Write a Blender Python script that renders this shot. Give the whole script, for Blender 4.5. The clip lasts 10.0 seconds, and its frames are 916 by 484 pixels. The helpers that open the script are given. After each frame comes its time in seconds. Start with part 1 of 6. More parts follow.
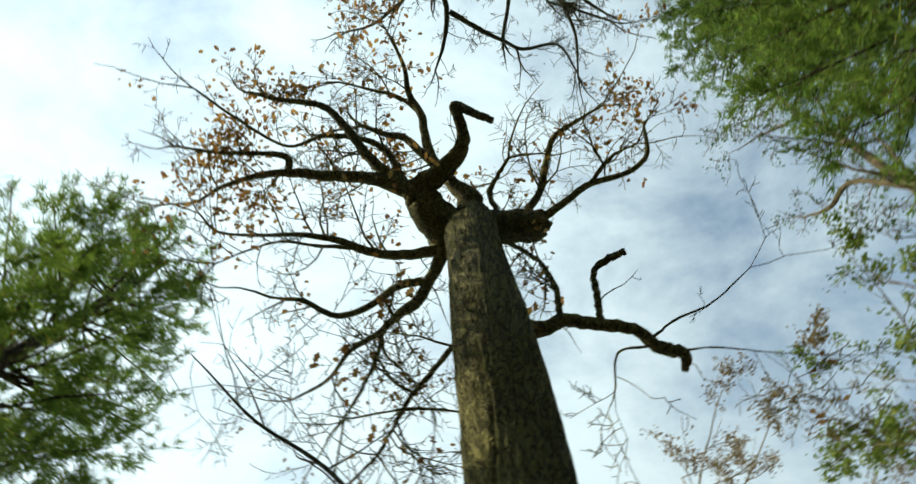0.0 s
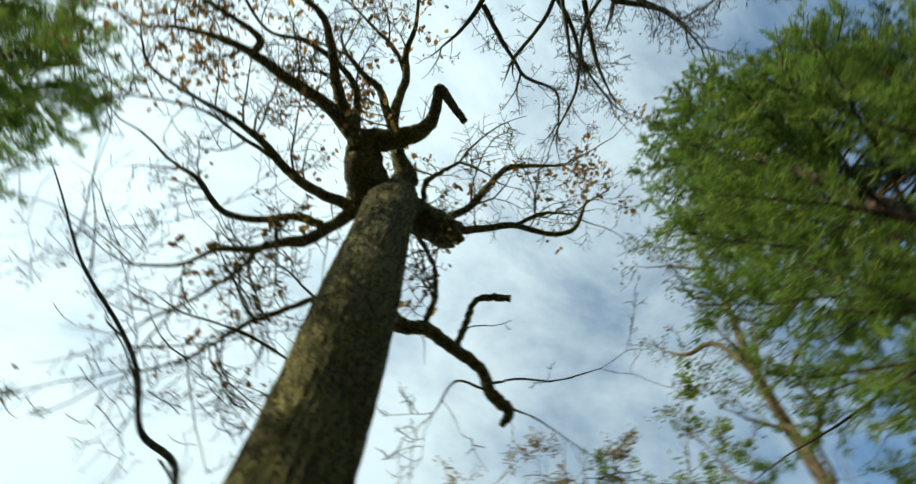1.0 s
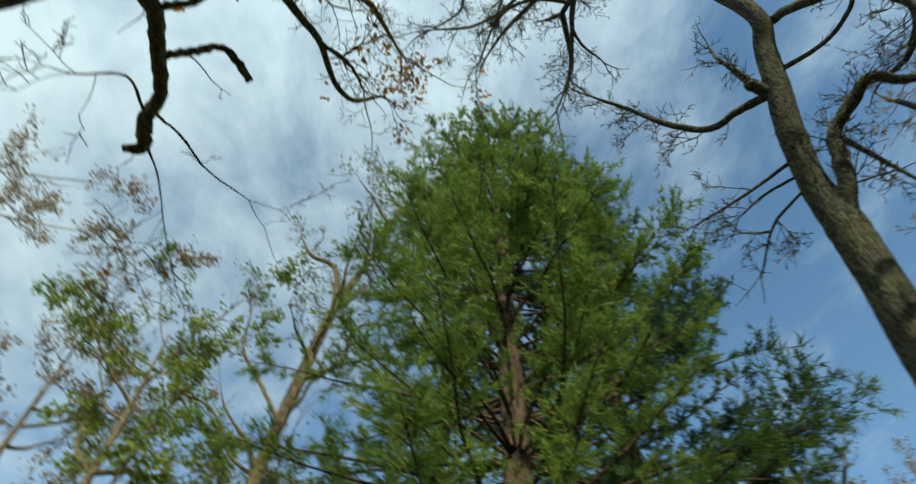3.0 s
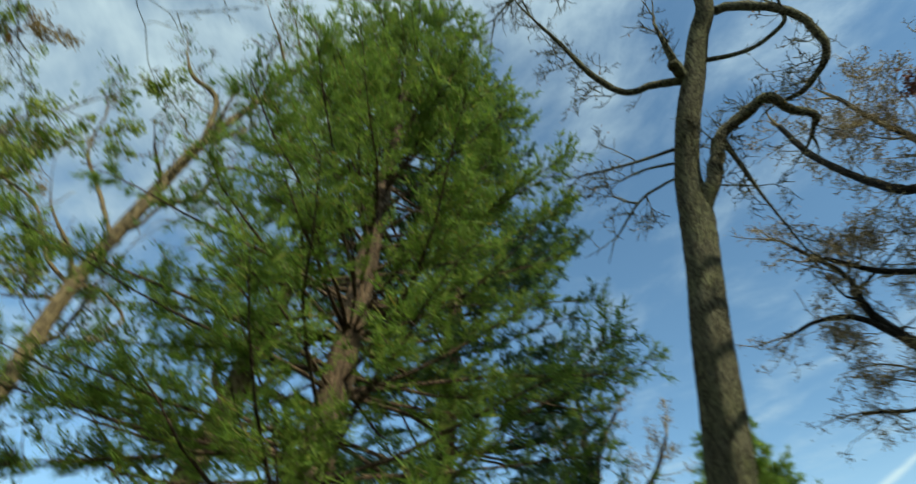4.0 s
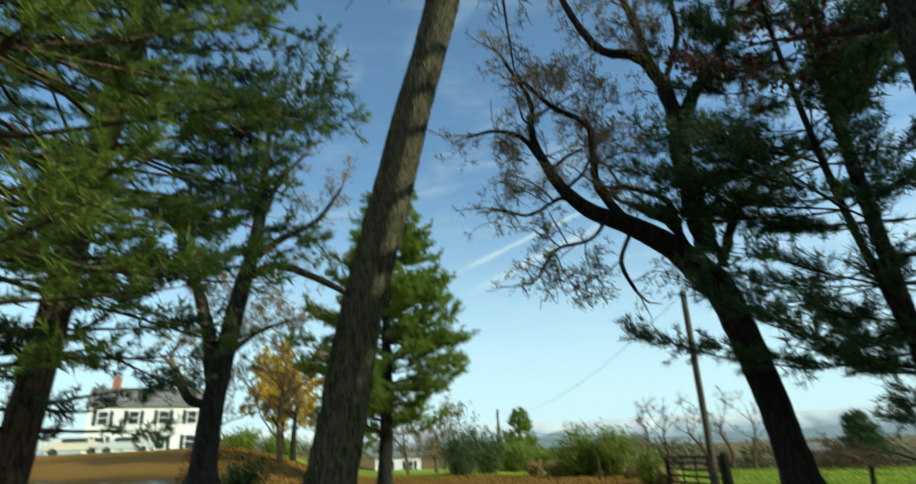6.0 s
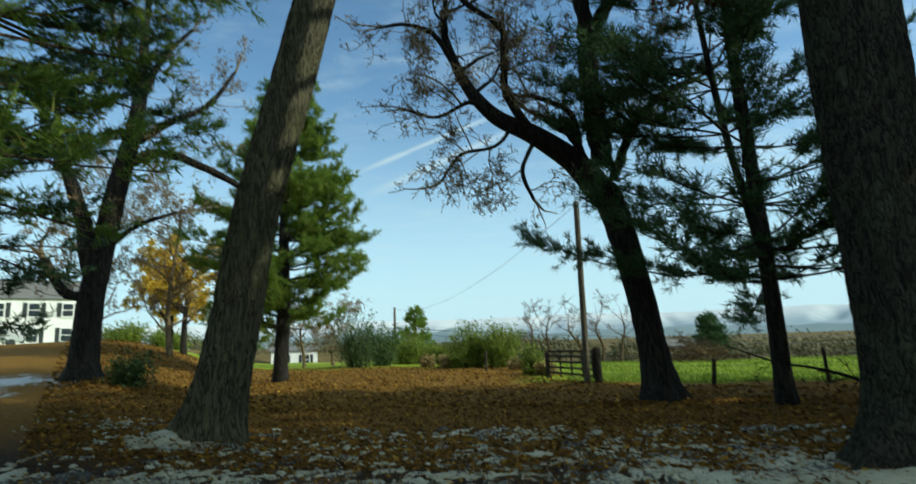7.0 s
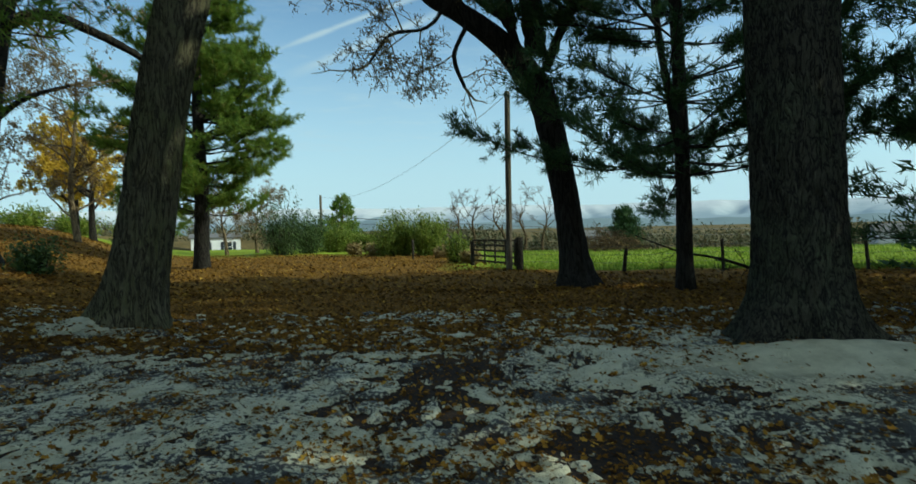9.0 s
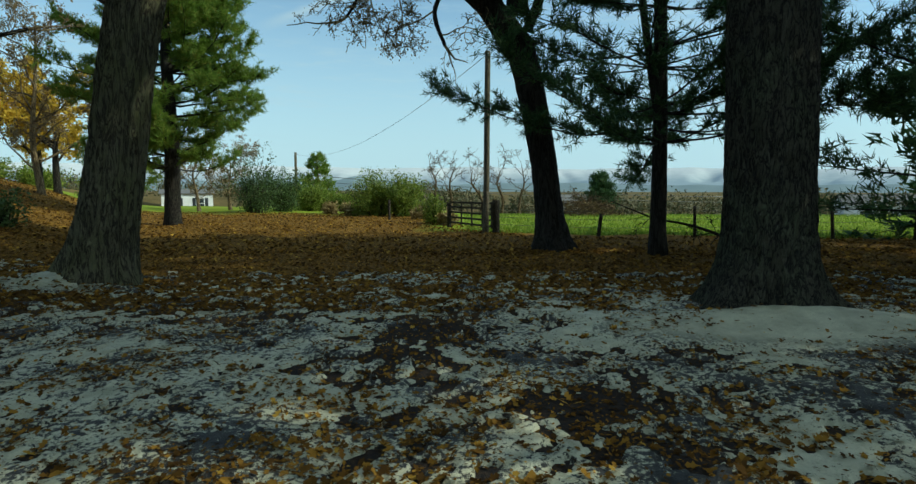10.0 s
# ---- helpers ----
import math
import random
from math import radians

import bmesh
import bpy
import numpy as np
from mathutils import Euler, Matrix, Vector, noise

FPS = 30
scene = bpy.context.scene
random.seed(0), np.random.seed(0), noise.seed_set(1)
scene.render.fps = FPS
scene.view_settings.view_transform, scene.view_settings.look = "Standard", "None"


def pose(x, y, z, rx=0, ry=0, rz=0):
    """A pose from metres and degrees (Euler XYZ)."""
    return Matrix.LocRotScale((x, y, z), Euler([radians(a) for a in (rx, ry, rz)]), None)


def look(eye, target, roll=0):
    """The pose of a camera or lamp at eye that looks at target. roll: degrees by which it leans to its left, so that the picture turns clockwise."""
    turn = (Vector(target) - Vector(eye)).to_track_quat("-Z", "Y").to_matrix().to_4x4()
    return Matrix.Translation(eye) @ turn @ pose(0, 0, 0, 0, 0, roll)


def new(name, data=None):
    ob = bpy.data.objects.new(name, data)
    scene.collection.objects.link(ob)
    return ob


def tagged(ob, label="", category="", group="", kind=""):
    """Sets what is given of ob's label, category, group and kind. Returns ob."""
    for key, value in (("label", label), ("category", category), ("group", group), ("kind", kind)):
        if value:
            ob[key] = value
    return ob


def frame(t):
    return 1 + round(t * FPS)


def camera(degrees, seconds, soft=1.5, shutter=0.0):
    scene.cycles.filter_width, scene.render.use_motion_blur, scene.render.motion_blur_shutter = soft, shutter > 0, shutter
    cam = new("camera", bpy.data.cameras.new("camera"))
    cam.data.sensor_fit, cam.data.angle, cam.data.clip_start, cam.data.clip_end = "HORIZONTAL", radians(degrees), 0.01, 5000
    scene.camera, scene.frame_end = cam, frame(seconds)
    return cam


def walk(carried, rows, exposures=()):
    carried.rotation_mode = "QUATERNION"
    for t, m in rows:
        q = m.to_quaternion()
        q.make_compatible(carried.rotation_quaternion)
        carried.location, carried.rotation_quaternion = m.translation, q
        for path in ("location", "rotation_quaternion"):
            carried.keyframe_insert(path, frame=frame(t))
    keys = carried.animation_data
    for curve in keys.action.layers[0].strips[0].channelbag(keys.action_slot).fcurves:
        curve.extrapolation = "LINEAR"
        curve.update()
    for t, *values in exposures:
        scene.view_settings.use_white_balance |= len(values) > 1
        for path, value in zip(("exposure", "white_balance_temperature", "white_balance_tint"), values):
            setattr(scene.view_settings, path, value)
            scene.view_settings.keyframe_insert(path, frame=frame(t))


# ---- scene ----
cam = camera(78.5, 10.0, soft=1.4, shutter=0.55)
PATH = [
    (0, (0.0, 0.0, 1.6), (-0.3152, -2.6815, 11.2286), 3.70),
    (0.5, (0.0, 0.0, 1.6), (-0.9345, -2.506, 11.2357), 3.29),
    (1, (0.0, 0.0, 1.6), (-1.8217, -2.1327, 11.1986), 1.39),
    (1.5, (0.0, 0.0, 1.6), (-2.7598, -1.4628, 11.0997), -1.23),
    (2, (0.0, 0.0, 1.6), (-3.5655, -0.6243, 10.9219), -3.20),
    (2.5, (0.0, 0.0, 1.6), (-4.3648, 0.46, 10.5854), -4.71),
    (2.7, (0.0, 0.0, 1.6), (-4.6363, 0.9827, 10.4056), -5.50),
    (3.8, (0.0, 0.0, 1.6), (-5.4121, 3.5605, 9.2179), -2.76),
    (4, (0.0, 0.0, 1.6), (-5.4296, 4.1649, 8.8919), -2.29),
    (4.5, (0.0, 0.0, 1.6), (-5.2484, 5.6198, 7.9931), -1.90),
    (5, (0.0, 0.0, 1.6), (-4.6513, 7.0408, 6.9659), -2.73),
    (5.5, (0.0, 0.0, 1.6), (-3.8316, 8.1187, 6.0051), -2.06),
    (6, (0.0, 0.0, 1.6), (-3.0821, 8.8756, 5.024), -2.45),
    (6.2, (0.0, 0.0, 1.6), (-2.7453, 9.1526, 4.5485), -2.31),
    (7.3, (0.0, 0.0, 1.6), (-1.3246, 9.8395, 2.7955), -1.91),
    (7.5, (0.0, 0.0, 1.6), (-1.1776, 9.8963, 2.4225), -1.71),
    (8, (0.0, 0.0, 1.6), (-0.8298, 9.9564, 2.0261), -1.53),
    (8.5, (0.0, 0.0, 1.6), (-0.6682, 9.9775, 1.6596), -1.41),
    (9, (0.0, 0.0, 1.6), (-0.4113, 9.9867, 1.2895), -1.36),
    (9.5, (0.0, 0.0, 1.6), (-0.1218, 9.9624, 0.7421), -0.92),
    (10, (0.0, 0.0, 1.6), (-0.0, 9.9504, 0.6052), 0.00),
]
walk(cam, [(t, look(eye, target, roll)) for t, eye, target, roll in PATH],
     [(0.0, 0.12, 6100, -7), (2.5, 0.0, 5900, -9), (4.5, 0.15, 6000, -11), (5.5, 0.05, 6000, -11), (6.2, -0.06, 5850, -11), (7.5, -0.24, 5600, -12), (10.0, -0.38, 5550, -13)])

# ---- daylight ----
SUN_AZ, SUN_EL = 94.0, 31.0          # degrees clockwise from +y, and above the horizon
sun_dir = Vector((math.sin(radians(SUN_AZ)) * math.cos(radians(SUN_EL)), math.cos(radians(SUN_AZ)) * math.cos(radians(SUN_EL)), math.sin(radians(SUN_EL))))
sun = new("sun", bpy.data.lights.new("sun", "SUN"))
sun.data.energy, sun.data.angle, sun.data.color = 5.0, radians(0.6), (1.0, 0.86, 0.66)
sun.matrix_world = look(sun_dir * 100, (0, 0, 0))


def link(nt, a, b):
    nt.links.new(a, b)


def build_world():
    w = bpy.data.worlds.new("sky")
    scene.world = w
    w.use_nodes = True
    nt = w.node_tree
    nt.nodes.clear()
    N = nt.nodes.new
    out, bg = N("ShaderNodeOutputWorld"), N("ShaderNodeBackground")
    sky = N("ShaderNodeTexSky")
    sky.sky_type, sky.sun_disc = "NISHITA", False
    sky.sun_elevation, sky.sun_rotation = radians(SUN_EL), radians(SUN_AZ)
    sky.air_density, sky.dust_density, sky.ozone_density = 1.0, 0.6, 1.35
    co = N("ShaderNodeTexCoord")
    # thin high cloud: noise over a flat layer far above
    sep = N("ShaderNodeSeparateXYZ")
    link(nt, co.outputs["Generated"], sep.inputs[0])
    zc = N("ShaderNodeMath"); zc.operation = "MAXIMUM"; zc.inputs[1].default_value = 0.06
    link(nt, sep.outputs["Z"], zc.inputs[0])
    dv = N("ShaderNodeVectorMath"); dv.operation = "DIVIDE"
    cz = N("ShaderNodeCombineXYZ")
    for i in range(3):
        link(nt, zc.outputs[0], cz.inputs[i])
    link(nt, co.outputs["Generated"], dv.inputs[0]); link(nt, cz.outputs[0], dv.inputs[1])
    mp = N("ShaderNodeMapping"); mp.inputs["Rotation"].default_value = (0, 0, radians(35)); mp.inputs["Scale"].default_value = (1.0, 1.35, 1.0)
    link(nt, dv.outputs[0], mp.inputs["Vector"])
    n1, n2 = N("ShaderNodeTexNoise"), N("ShaderNodeTexNoise")
    n1.inputs["Scale"].default_value, n1.inputs["Detail"].default_value, n1.inputs["Roughness"].default_value, n1.inputs["Distortion"].default_value = 3.4, 10, 0.6, 0.25
    n2.inputs["Scale"].default_value, n2.inputs["Detail"].default_value = 0.6, 3
    link(nt, mp.outputs[0], n1.inputs["Vector"]); link(nt, mp.outputs[0], n2.inputs["Vector"])
    # cloud is thickest towards the sun's half of the sky
    dot = N("ShaderNodeVectorMath"); dot.operation = "DOT_PRODUCT"
    dot.inputs[1].default_value = CLOUD_AIM
    link(nt, co.outputs["Generated"], dot.inputs[0])
    side = N("ShaderNodeMapRange"); side.inputs["From Min"].default_value, side.inputs["From Max"].default_value = 0.15, 1.0
    side.inputs["To Min"].default_value, side.inputs["To Max"].default_value = -0.17, 0.28
    link(nt, dot.outputs["Value"], side.inputs["Value"])
    a1 = N("ShaderNodeMath"); a1.operation = "MULTIPLY_ADD"; a1.inputs[1].default_value = 0.55
    link(nt, n2.outputs["Fac"], a1.inputs[0]); link(nt, side.outputs[0], a1.inputs[2])
    a2 = N("ShaderNodeMath"); a2.operation = "MULTIPLY_ADD"; a2.inputs[1].default_value = 0.75
    link(nt, n1.outputs["Fac"], a2.inputs[0]); link(nt, a1.outputs[0], a2.inputs[2])
    cl = N("ShaderNodeMapRange"); cl.interpolation_type = "SMOOTHSTEP"
    cl.inputs["From Min"].default_value, cl.inputs["From Max"].default_value = 0.42, 1.0
    link(nt, a2.outputs[0], cl.inputs["Value"])
    # two thin vapour trails low over the hills
    trail = None
    for (az0, el0), (az1, el1), half in TRAILS:
        p, q = (Vector((math.sin(radians(a)) * math.cos(radians(e)), math.cos(radians(a)) * math.cos(radians(e)), math.sin(radians(e)))) for a, e in ((az0, el0), (az1, el1)))
        nrm, mid = p.cross(q).normalized(), (p + q).normalized()
        d1 = N("ShaderNodeVectorMath"); d1.operation = "DOT_PRODUCT"; d1.inputs[1].default_value = nrm
        link(nt, co.outputs["Generated"], d1.inputs[0])
        ab = N("ShaderNodeMath"); ab.operation = "ABSOLUTE"; link(nt, d1.outputs["Value"], ab.inputs[0])
        wob = N("ShaderNodeMath"); wob.operation = "MULTIPLY_ADD"; wob.inputs[1].default_value = half * 1.2
        link(nt, n1.outputs["Fac"], wob.inputs[0]); link(nt, ab.outputs[0], wob.inputs[2])
        m1 = N("ShaderNodeMapRange"); m1.interpolation_type = "SMOOTHSTEP"
        m1.inputs["From Min"].default_value, m1.inputs["From Max"].default_value = half * 1.5, half * 0.5
        link(nt, wob.outputs[0], m1.inputs["Value"])
        d2 = N("ShaderNodeVectorMath"); d2.operation = "DOT_PRODUCT"; d2.inputs[1].default_value = mid
        link(nt, co.outputs["Generated"], d2.inputs[0])
        c = p.dot(mid)
        m2 = N("ShaderNodeMapRange"); m2.interpolation_type = "SMOOTHSTEP"
        m2.inputs["From Min"].default_value, m2.inputs["From Max"].default_value = c - 0.004, c + 0.012
        link(nt, d2.outputs["Value"], m2.inputs["Value"])
        mu = N("ShaderNodeMath"); mu.operation = "MULTIPLY"
        link(nt, m1.outputs[0], mu.inputs[0]); link(nt, m2.outputs[0], mu.inputs[1])
        if trail is not None:
            mx = N("ShaderNodeMath"); mx.operation = "MAXIMUM"
            link(nt, trail.outputs[0], mx.inputs[0]); link(nt, mu.outputs[0], mx.inputs[1])
            trail = mx
        else:
            trail = mu
    tr = N("ShaderNodeMath"); tr.operation = "MULTIPLY"; tr.inputs[1].default_value = 0.85
    link(nt, trail.outputs[0], tr.inputs[0])
    both = N("ShaderNodeMath"); both.operation = "MAXIMUM"
    link(nt, cl.outputs[0], both.inputs[0]); link(nt, tr.outputs[0], both.inputs[1])
    # cloud brightness grows towards the sun
    ds = N("ShaderNodeVectorMath"); ds.operation = "DOT_PRODUCT"; ds.inputs[1].default_value = sun_dir
    link(nt, co.outputs["Generated"], ds.inputs[0])
    br = N("ShaderNodeMapRange"); br.inputs["From Min"].default_value, br.inputs["From Max"].default_value = -0.2, 0.95
    br.inputs["To Min"].default_value, br.inputs["To Max"].default_value = CLOUD_DIM, CLOUD_LIT
    link(nt, ds.outputs["Value"], br.inputs["Value"])
    tint = N("ShaderNodeVectorMath"); tint.operation = "SCALE"; tint.inputs[0].default_value = (0.95, 1.0, 1.06)
    link(nt, br.outputs[0], tint.inputs["Scale"])
    mix = N("ShaderNodeMix"); mix.data_type = "RGBA"
    # pale haze low over the land, all the way round
    hz = N("ShaderNodeMapRange"); hz.interpolation_type = "SMOOTHSTEP"
    hz.inputs["From Min"].default_value, hz.inputs["From Max"].default_value = 0.46, -0.05
    hz.inputs["To Max"].default_value = 0.95
    link(nt, sep.outputs["Z"], hz.inputs["Value"])
    link(nt, both.outputs[0], mix.inputs["Factor"])
    blue = N("ShaderNodeVectorMath"); blue.operation = "SCALE"; blue.inputs["Scale"].default_value = 1.4
    link(nt, sky.outputs[0], blue.inputs[0])
    link(nt, blue.outputs[0], mix.inputs["A"]); link(nt, tint.outputs[0], mix.inputs["B"])
    low = N("ShaderNodeMix"); low.data_type = "RGBA"; low.inputs["B"].default_value = (*HAZE, 1)
    link(nt, hz.outputs[0], low.inputs["Factor"]); link(nt, mix.outputs["Result"], low.inputs["A"])
    link(nt, low.outputs["Result"], bg.inputs["Color"])
    bg.inputs["Strength"].default_value = SKY
    link(nt, bg.outputs[0], out.inputs["Surface"])


SKY, CLOUD_DIM, CLOUD_LIT = 0.13, 5.6, 9.0
HAZE = (5.9, 7.0, 7.7)
CLOUD_AIM = Vector((0.15, -0.6, 0.75)).normalized()
TRAILS = [((-21.0, 16.2), (-4.0, 22.5), 0.007), ((-18.6, 14.6), (-2.0, 21.0), 0.014)]
build_world()

# ---- materials ----
def mat(name, rough=0.9, spec=0.3):
    m = bpy.data.materials.new(name)
    m.use_nodes = True
    b = m.node_tree.nodes["Principled BSDF"]
    b.inputs["Roughness"].default_value = rough
    b.inputs["Specular IOR Level"].default_value = spec
    return m, m.node_tree, b


def noise_node(nt, scale, detail=6, rough=0.6, stretch=None, dist=0.0):
    n, c = nt.nodes.new("ShaderNodeTexNoise"), nt.nodes.new("ShaderNodeTexCoord")
    n.inputs["Scale"].default_value, n.inputs["Detail"].default_value = scale, detail
    n.inputs["Roughness"].default_value, n.inputs["Distortion"].default_value = rough, dist
    src = c.outputs["Object"]
    if stretch:
        mp = nt.nodes.new("ShaderNodeMapping")
        mp.inputs["Scale"].default_value = stretch
        link(nt, src, mp.inputs["Vector"])
        src = mp.outputs[0]
    link(nt, src, n.inputs["Vector"])
    return n


def ramp(nt, fac, stops):
    r = nt.nodes.new("ShaderNodeValToRGB")
    e = r.color_ramp.elements
    while len(e) < len(stops):
        e.new(0.5)
    for el, (p, c) in zip(e, stops):
        el.position, el.color = p, (*c, 1)
    link(nt, fac, r.inputs[0])
    return r


def mixed(nt, fac, a, b, kind="MIX"):
    m = nt.nodes.new("ShaderNodeMix")
    m.data_type, m.blend_type = "RGBA", kind
    if isinstance(fac, float):
        m.inputs["Factor"].default_value = fac
    else:
        link(nt, fac, m.inputs["Factor"])
    for s, v in (("A", a), ("B", b)):
        if isinstance(v, tuple):
            m.inputs[s].default_value = (*v, 1)
        else:
            link(nt, v, m.inputs[s])
    return m.outputs["Result"]


def bump(nt, b, height, strength=0.5, dist=0.02):
    n = nt.nodes.new("ShaderNodeBump")
    n.inputs["Strength"].default_value, n.inputs["Distance"].default_value = strength, dist
    link(nt, height, n.inputs["Height"])
    link(nt, n.outputs[0], b.inputs["Normal"])


def bark(name, dark, light, moss=None, moss_amt=0.5, fur=9.0, crack=1.0, run=0.16):
    """Ridged bark: dark upright cracks between pale plates, with grain and patches of moss."""
    m, nt, b = mat(name, 0.92, 0.2)

    def maths(op, a, c=None):
        n = nt.nodes.new("ShaderNodeMath")
        n.operation = op
        for i, v in enumerate((a, c)):
            if v is None:
                continue
            if isinstance(v, float):
                n.inputs[i].default_value = v
            else:
                link(nt, v, n.inputs[i])
        return n.outputs[0]

    n1 = noise_node(nt, fur, 5, 0.6, (1, 1, run), 0.8)
    n2 = noise_node(nt, 1.3, 5, 0.65)
    n3 = noise_node(nt, 55, 4, 0.7, (1, 1, 0.5))
    n4 = noise_node(nt, fur * 2.3, 4, 0.6, (1, 1, run * 1.9), 0.5)
    vein = maths("ABSOLUTE", maths("SUBTRACT", n1.outputs["Fac"], 0.5))
    vein2 = maths("ABSOLUTE", maths("SUBTRACT", n4.outputs["Fac"], 0.5))
    height = maths("MINIMUM", maths("MULTIPLY", vein, 6.0), maths("ADD", maths("MULTIPLY", vein2, 7.0), 0.25))
    height = maths("MINIMUM", height, 1.0)
    mid = tuple((x + 2 * y) / 3 for x, y in zip(dark, light))
    col = ramp(nt, height, [(0.05, dark), (0.4, mid), (1.0, light)]).outputs[0]
    col = mixed(nt, n3.outputs["Fac"], col, mixed(nt, 0.4, col, dark))
    if moss:
        f = ramp(nt, n2.outputs["Fac"], [(0.62 - moss_amt * 0.3, (0, 0, 0)), (0.78 - moss_amt * 0.2, (1, 1, 1))])
        col = mixed(nt, maths("MULTIPLY", f.outputs[0], height), col, moss)
    link(nt, col, b.inputs["Base Color"])
    bump(nt, b, maths("ADD", height, maths("MULTIPLY", n3.outputs["Fac"], 0.35)), 1.0, 0.035 * crack)
    return m


def foliage(name, a, bcol, c, thin=0.25, old=None, rough=0.6, spec=0.3):
    """Leaf material: colour differs from leaf to leaf, and some light passes through."""
    m, nt, b = mat(name, rough, spec)
    g = nt.nodes.new("ShaderNodeNewGeometry")
    col = ramp(nt, g.outputs["Random Per Island"], [(0.0, a), (0.55, bcol), (0.93, c), (1.0, old or c)]).outputs[0]
    n = noise_node(nt, 0.8, 3)
    col = mixed(nt, n.outputs["Fac"], col, mixed(nt, 0.5, col, a))
    link(nt, col, b.inputs["Base Color"])
    tr = nt.nodes.new("ShaderNodeBsdfTranslucent")
    link(nt, col, tr.inputs["Color"])
    mx = nt.nodes.new("ShaderNodeMixShader")
    mx.inputs[0].default_value = thin
    link(nt, b.outputs[0], mx.inputs[1]); link(nt, tr.outputs[0], mx.inputs[2])
    link(nt, mx.outputs[0], nt.nodes["Material Output"].inputs["Surface"])
    return m


BARK_OAK = bark("bark_oak", (0.05, 0.042, 0.02), (0.43, 0.36, 0.17), (0.42, 0.37, 0.10), 0.9, 16.0)
BARK_GREY = bark("bark_grey", (0.03, 0.026, 0.02), (0.27, 0.245, 0.155), (0.17, 0.18, 0.07), 0.6, 11.0)
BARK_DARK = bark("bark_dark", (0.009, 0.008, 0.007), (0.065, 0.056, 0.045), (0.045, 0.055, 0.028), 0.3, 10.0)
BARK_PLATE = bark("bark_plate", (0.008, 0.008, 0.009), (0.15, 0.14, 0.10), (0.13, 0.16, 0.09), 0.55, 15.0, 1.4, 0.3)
BARK_PINE = bark("bark_pine", (0.03, 0.02, 0.013), (0.24, 0.16, 0.10), None, 0, 7.0)
BARK_TAN = bark("bark_tan", (0.07, 0.05, 0.03), (0.34, 0.26, 0.14), None, 0, 9.0, 0.6)
# lighter copy of the tan bark, with sunlight on twigs put into the colour
TWIG_SUN_TAN = bark("twig_sun_tan", (0.16, 0.115, 0.06), (0.46, 0.36, 0.20), None, 0, 9.0, 0.4)
NEEDLE = foliage("needle_green", (0.11, 0.18, 0.026), (0.19, 0.28, 0.036), (0.30, 0.36, 0.06), 0.55, (0.34, 0.22, 0.05))
NEEDLE_DARK = foliage("needle_dark", (0.03, 0.065, 0.024), (0.055, 0.105, 0.036), (0.10, 0.15, 0.045), 0.4)
SHRUB_GREEN = foliage("shrub_green", (0.10, 0.15, 0.017), (0.20, 0.26, 0.03), (0.33, 0.35, 0.06), 0.4)
LEAF_BROWN = foliage("leaf_brown", (0.16, 0.07, 0.02), (0.34, 0.18, 0.04), (0.50, 0.30, 0.08), 0.5)
LEAF_GREEN = foliage("leaf_green", (0.05, 0.10, 0.015), (0.11, 0.18, 0.03), (0.22, 0.26, 0.05), 0.35)
LEAF_YELLOW = foliage("leaf_yellow", (0.50, 0.34, 0.03), (0.68, 0.49, 0.05), (0.76, 0.60, 0.10), 0.5)
LEAF_MAROON = foliage("leaf_maroon", (0.05, 0.018, 0.013), (0.11, 0.038, 0.022), (0.22, 0.08, 0.04), 0.3)
LEAF_TAN = foliage("leaf_tan", (0.16, 0.11, 0.05), (0.28, 0.19, 0.08), (0.34, 0.26, 0.11), 0.35)

# ---- mesh helpers ----
rng = np.random.default_rng(7)


class Geo:
    """Collects vertices and triangles or quads, and turns them into one mesh."""

    def __init__(self):
        self.v, self.f3, self.f4, self.n = [], [], [], 0

    def add(self, verts, quads=None, tris=None):
        verts = np.asarray(verts, float).reshape(-1, 3)
        if quads is not None and len(quads):
            self.f4.append(np.asarray(quads, int) + self.n)
        if tris is not None and len(tris):
            self.f3.append(np.asarray(tris, int) + self.n)
        self.v.append(verts)
        self.n += len(verts)

    def mesh(self, name, material, smooth=True):
        me = bpy.data.meshes.new(name)
        v = np.concatenate(self.v) if self.v else np.zeros((0, 3))
        f3 = np.concatenate(self.f3) if self.f3 else np.zeros((0, 3), int)
        f4 = np.concatenate(self.f4) if self.f4 else np.zeros((0, 4), int)
        me.vertices.add(len(v))
        me.vertices.foreach_set("co", v.ravel())
        loops = np.concatenate([f3.ravel(), f4.ravel()])
        me.loops.add(len(loops))
        me.loops.foreach_set("vertex_index", loops)
        me.polygons.add(len(f3) + len(f4))
        starts = np.concatenate([np.arange(len(f3)) * 3, len(f3) * 3 + np.arange(len(f4)) * 4])
        me.polygons.foreach_set("loop_start", starts)
        me.polygons.foreach_set("use_smooth", np.full(len(starts), smooth))
        me.update(calc_edges=True)
        me.materials.append(material)
        return me


def thing(name, label, category, group="", kind="", at=(0, 0, 0)):
    ob = new(name)
    ob.empty_display_size = 0.2
    ob.location = at
    return tagged(ob, label, category, group, kind)


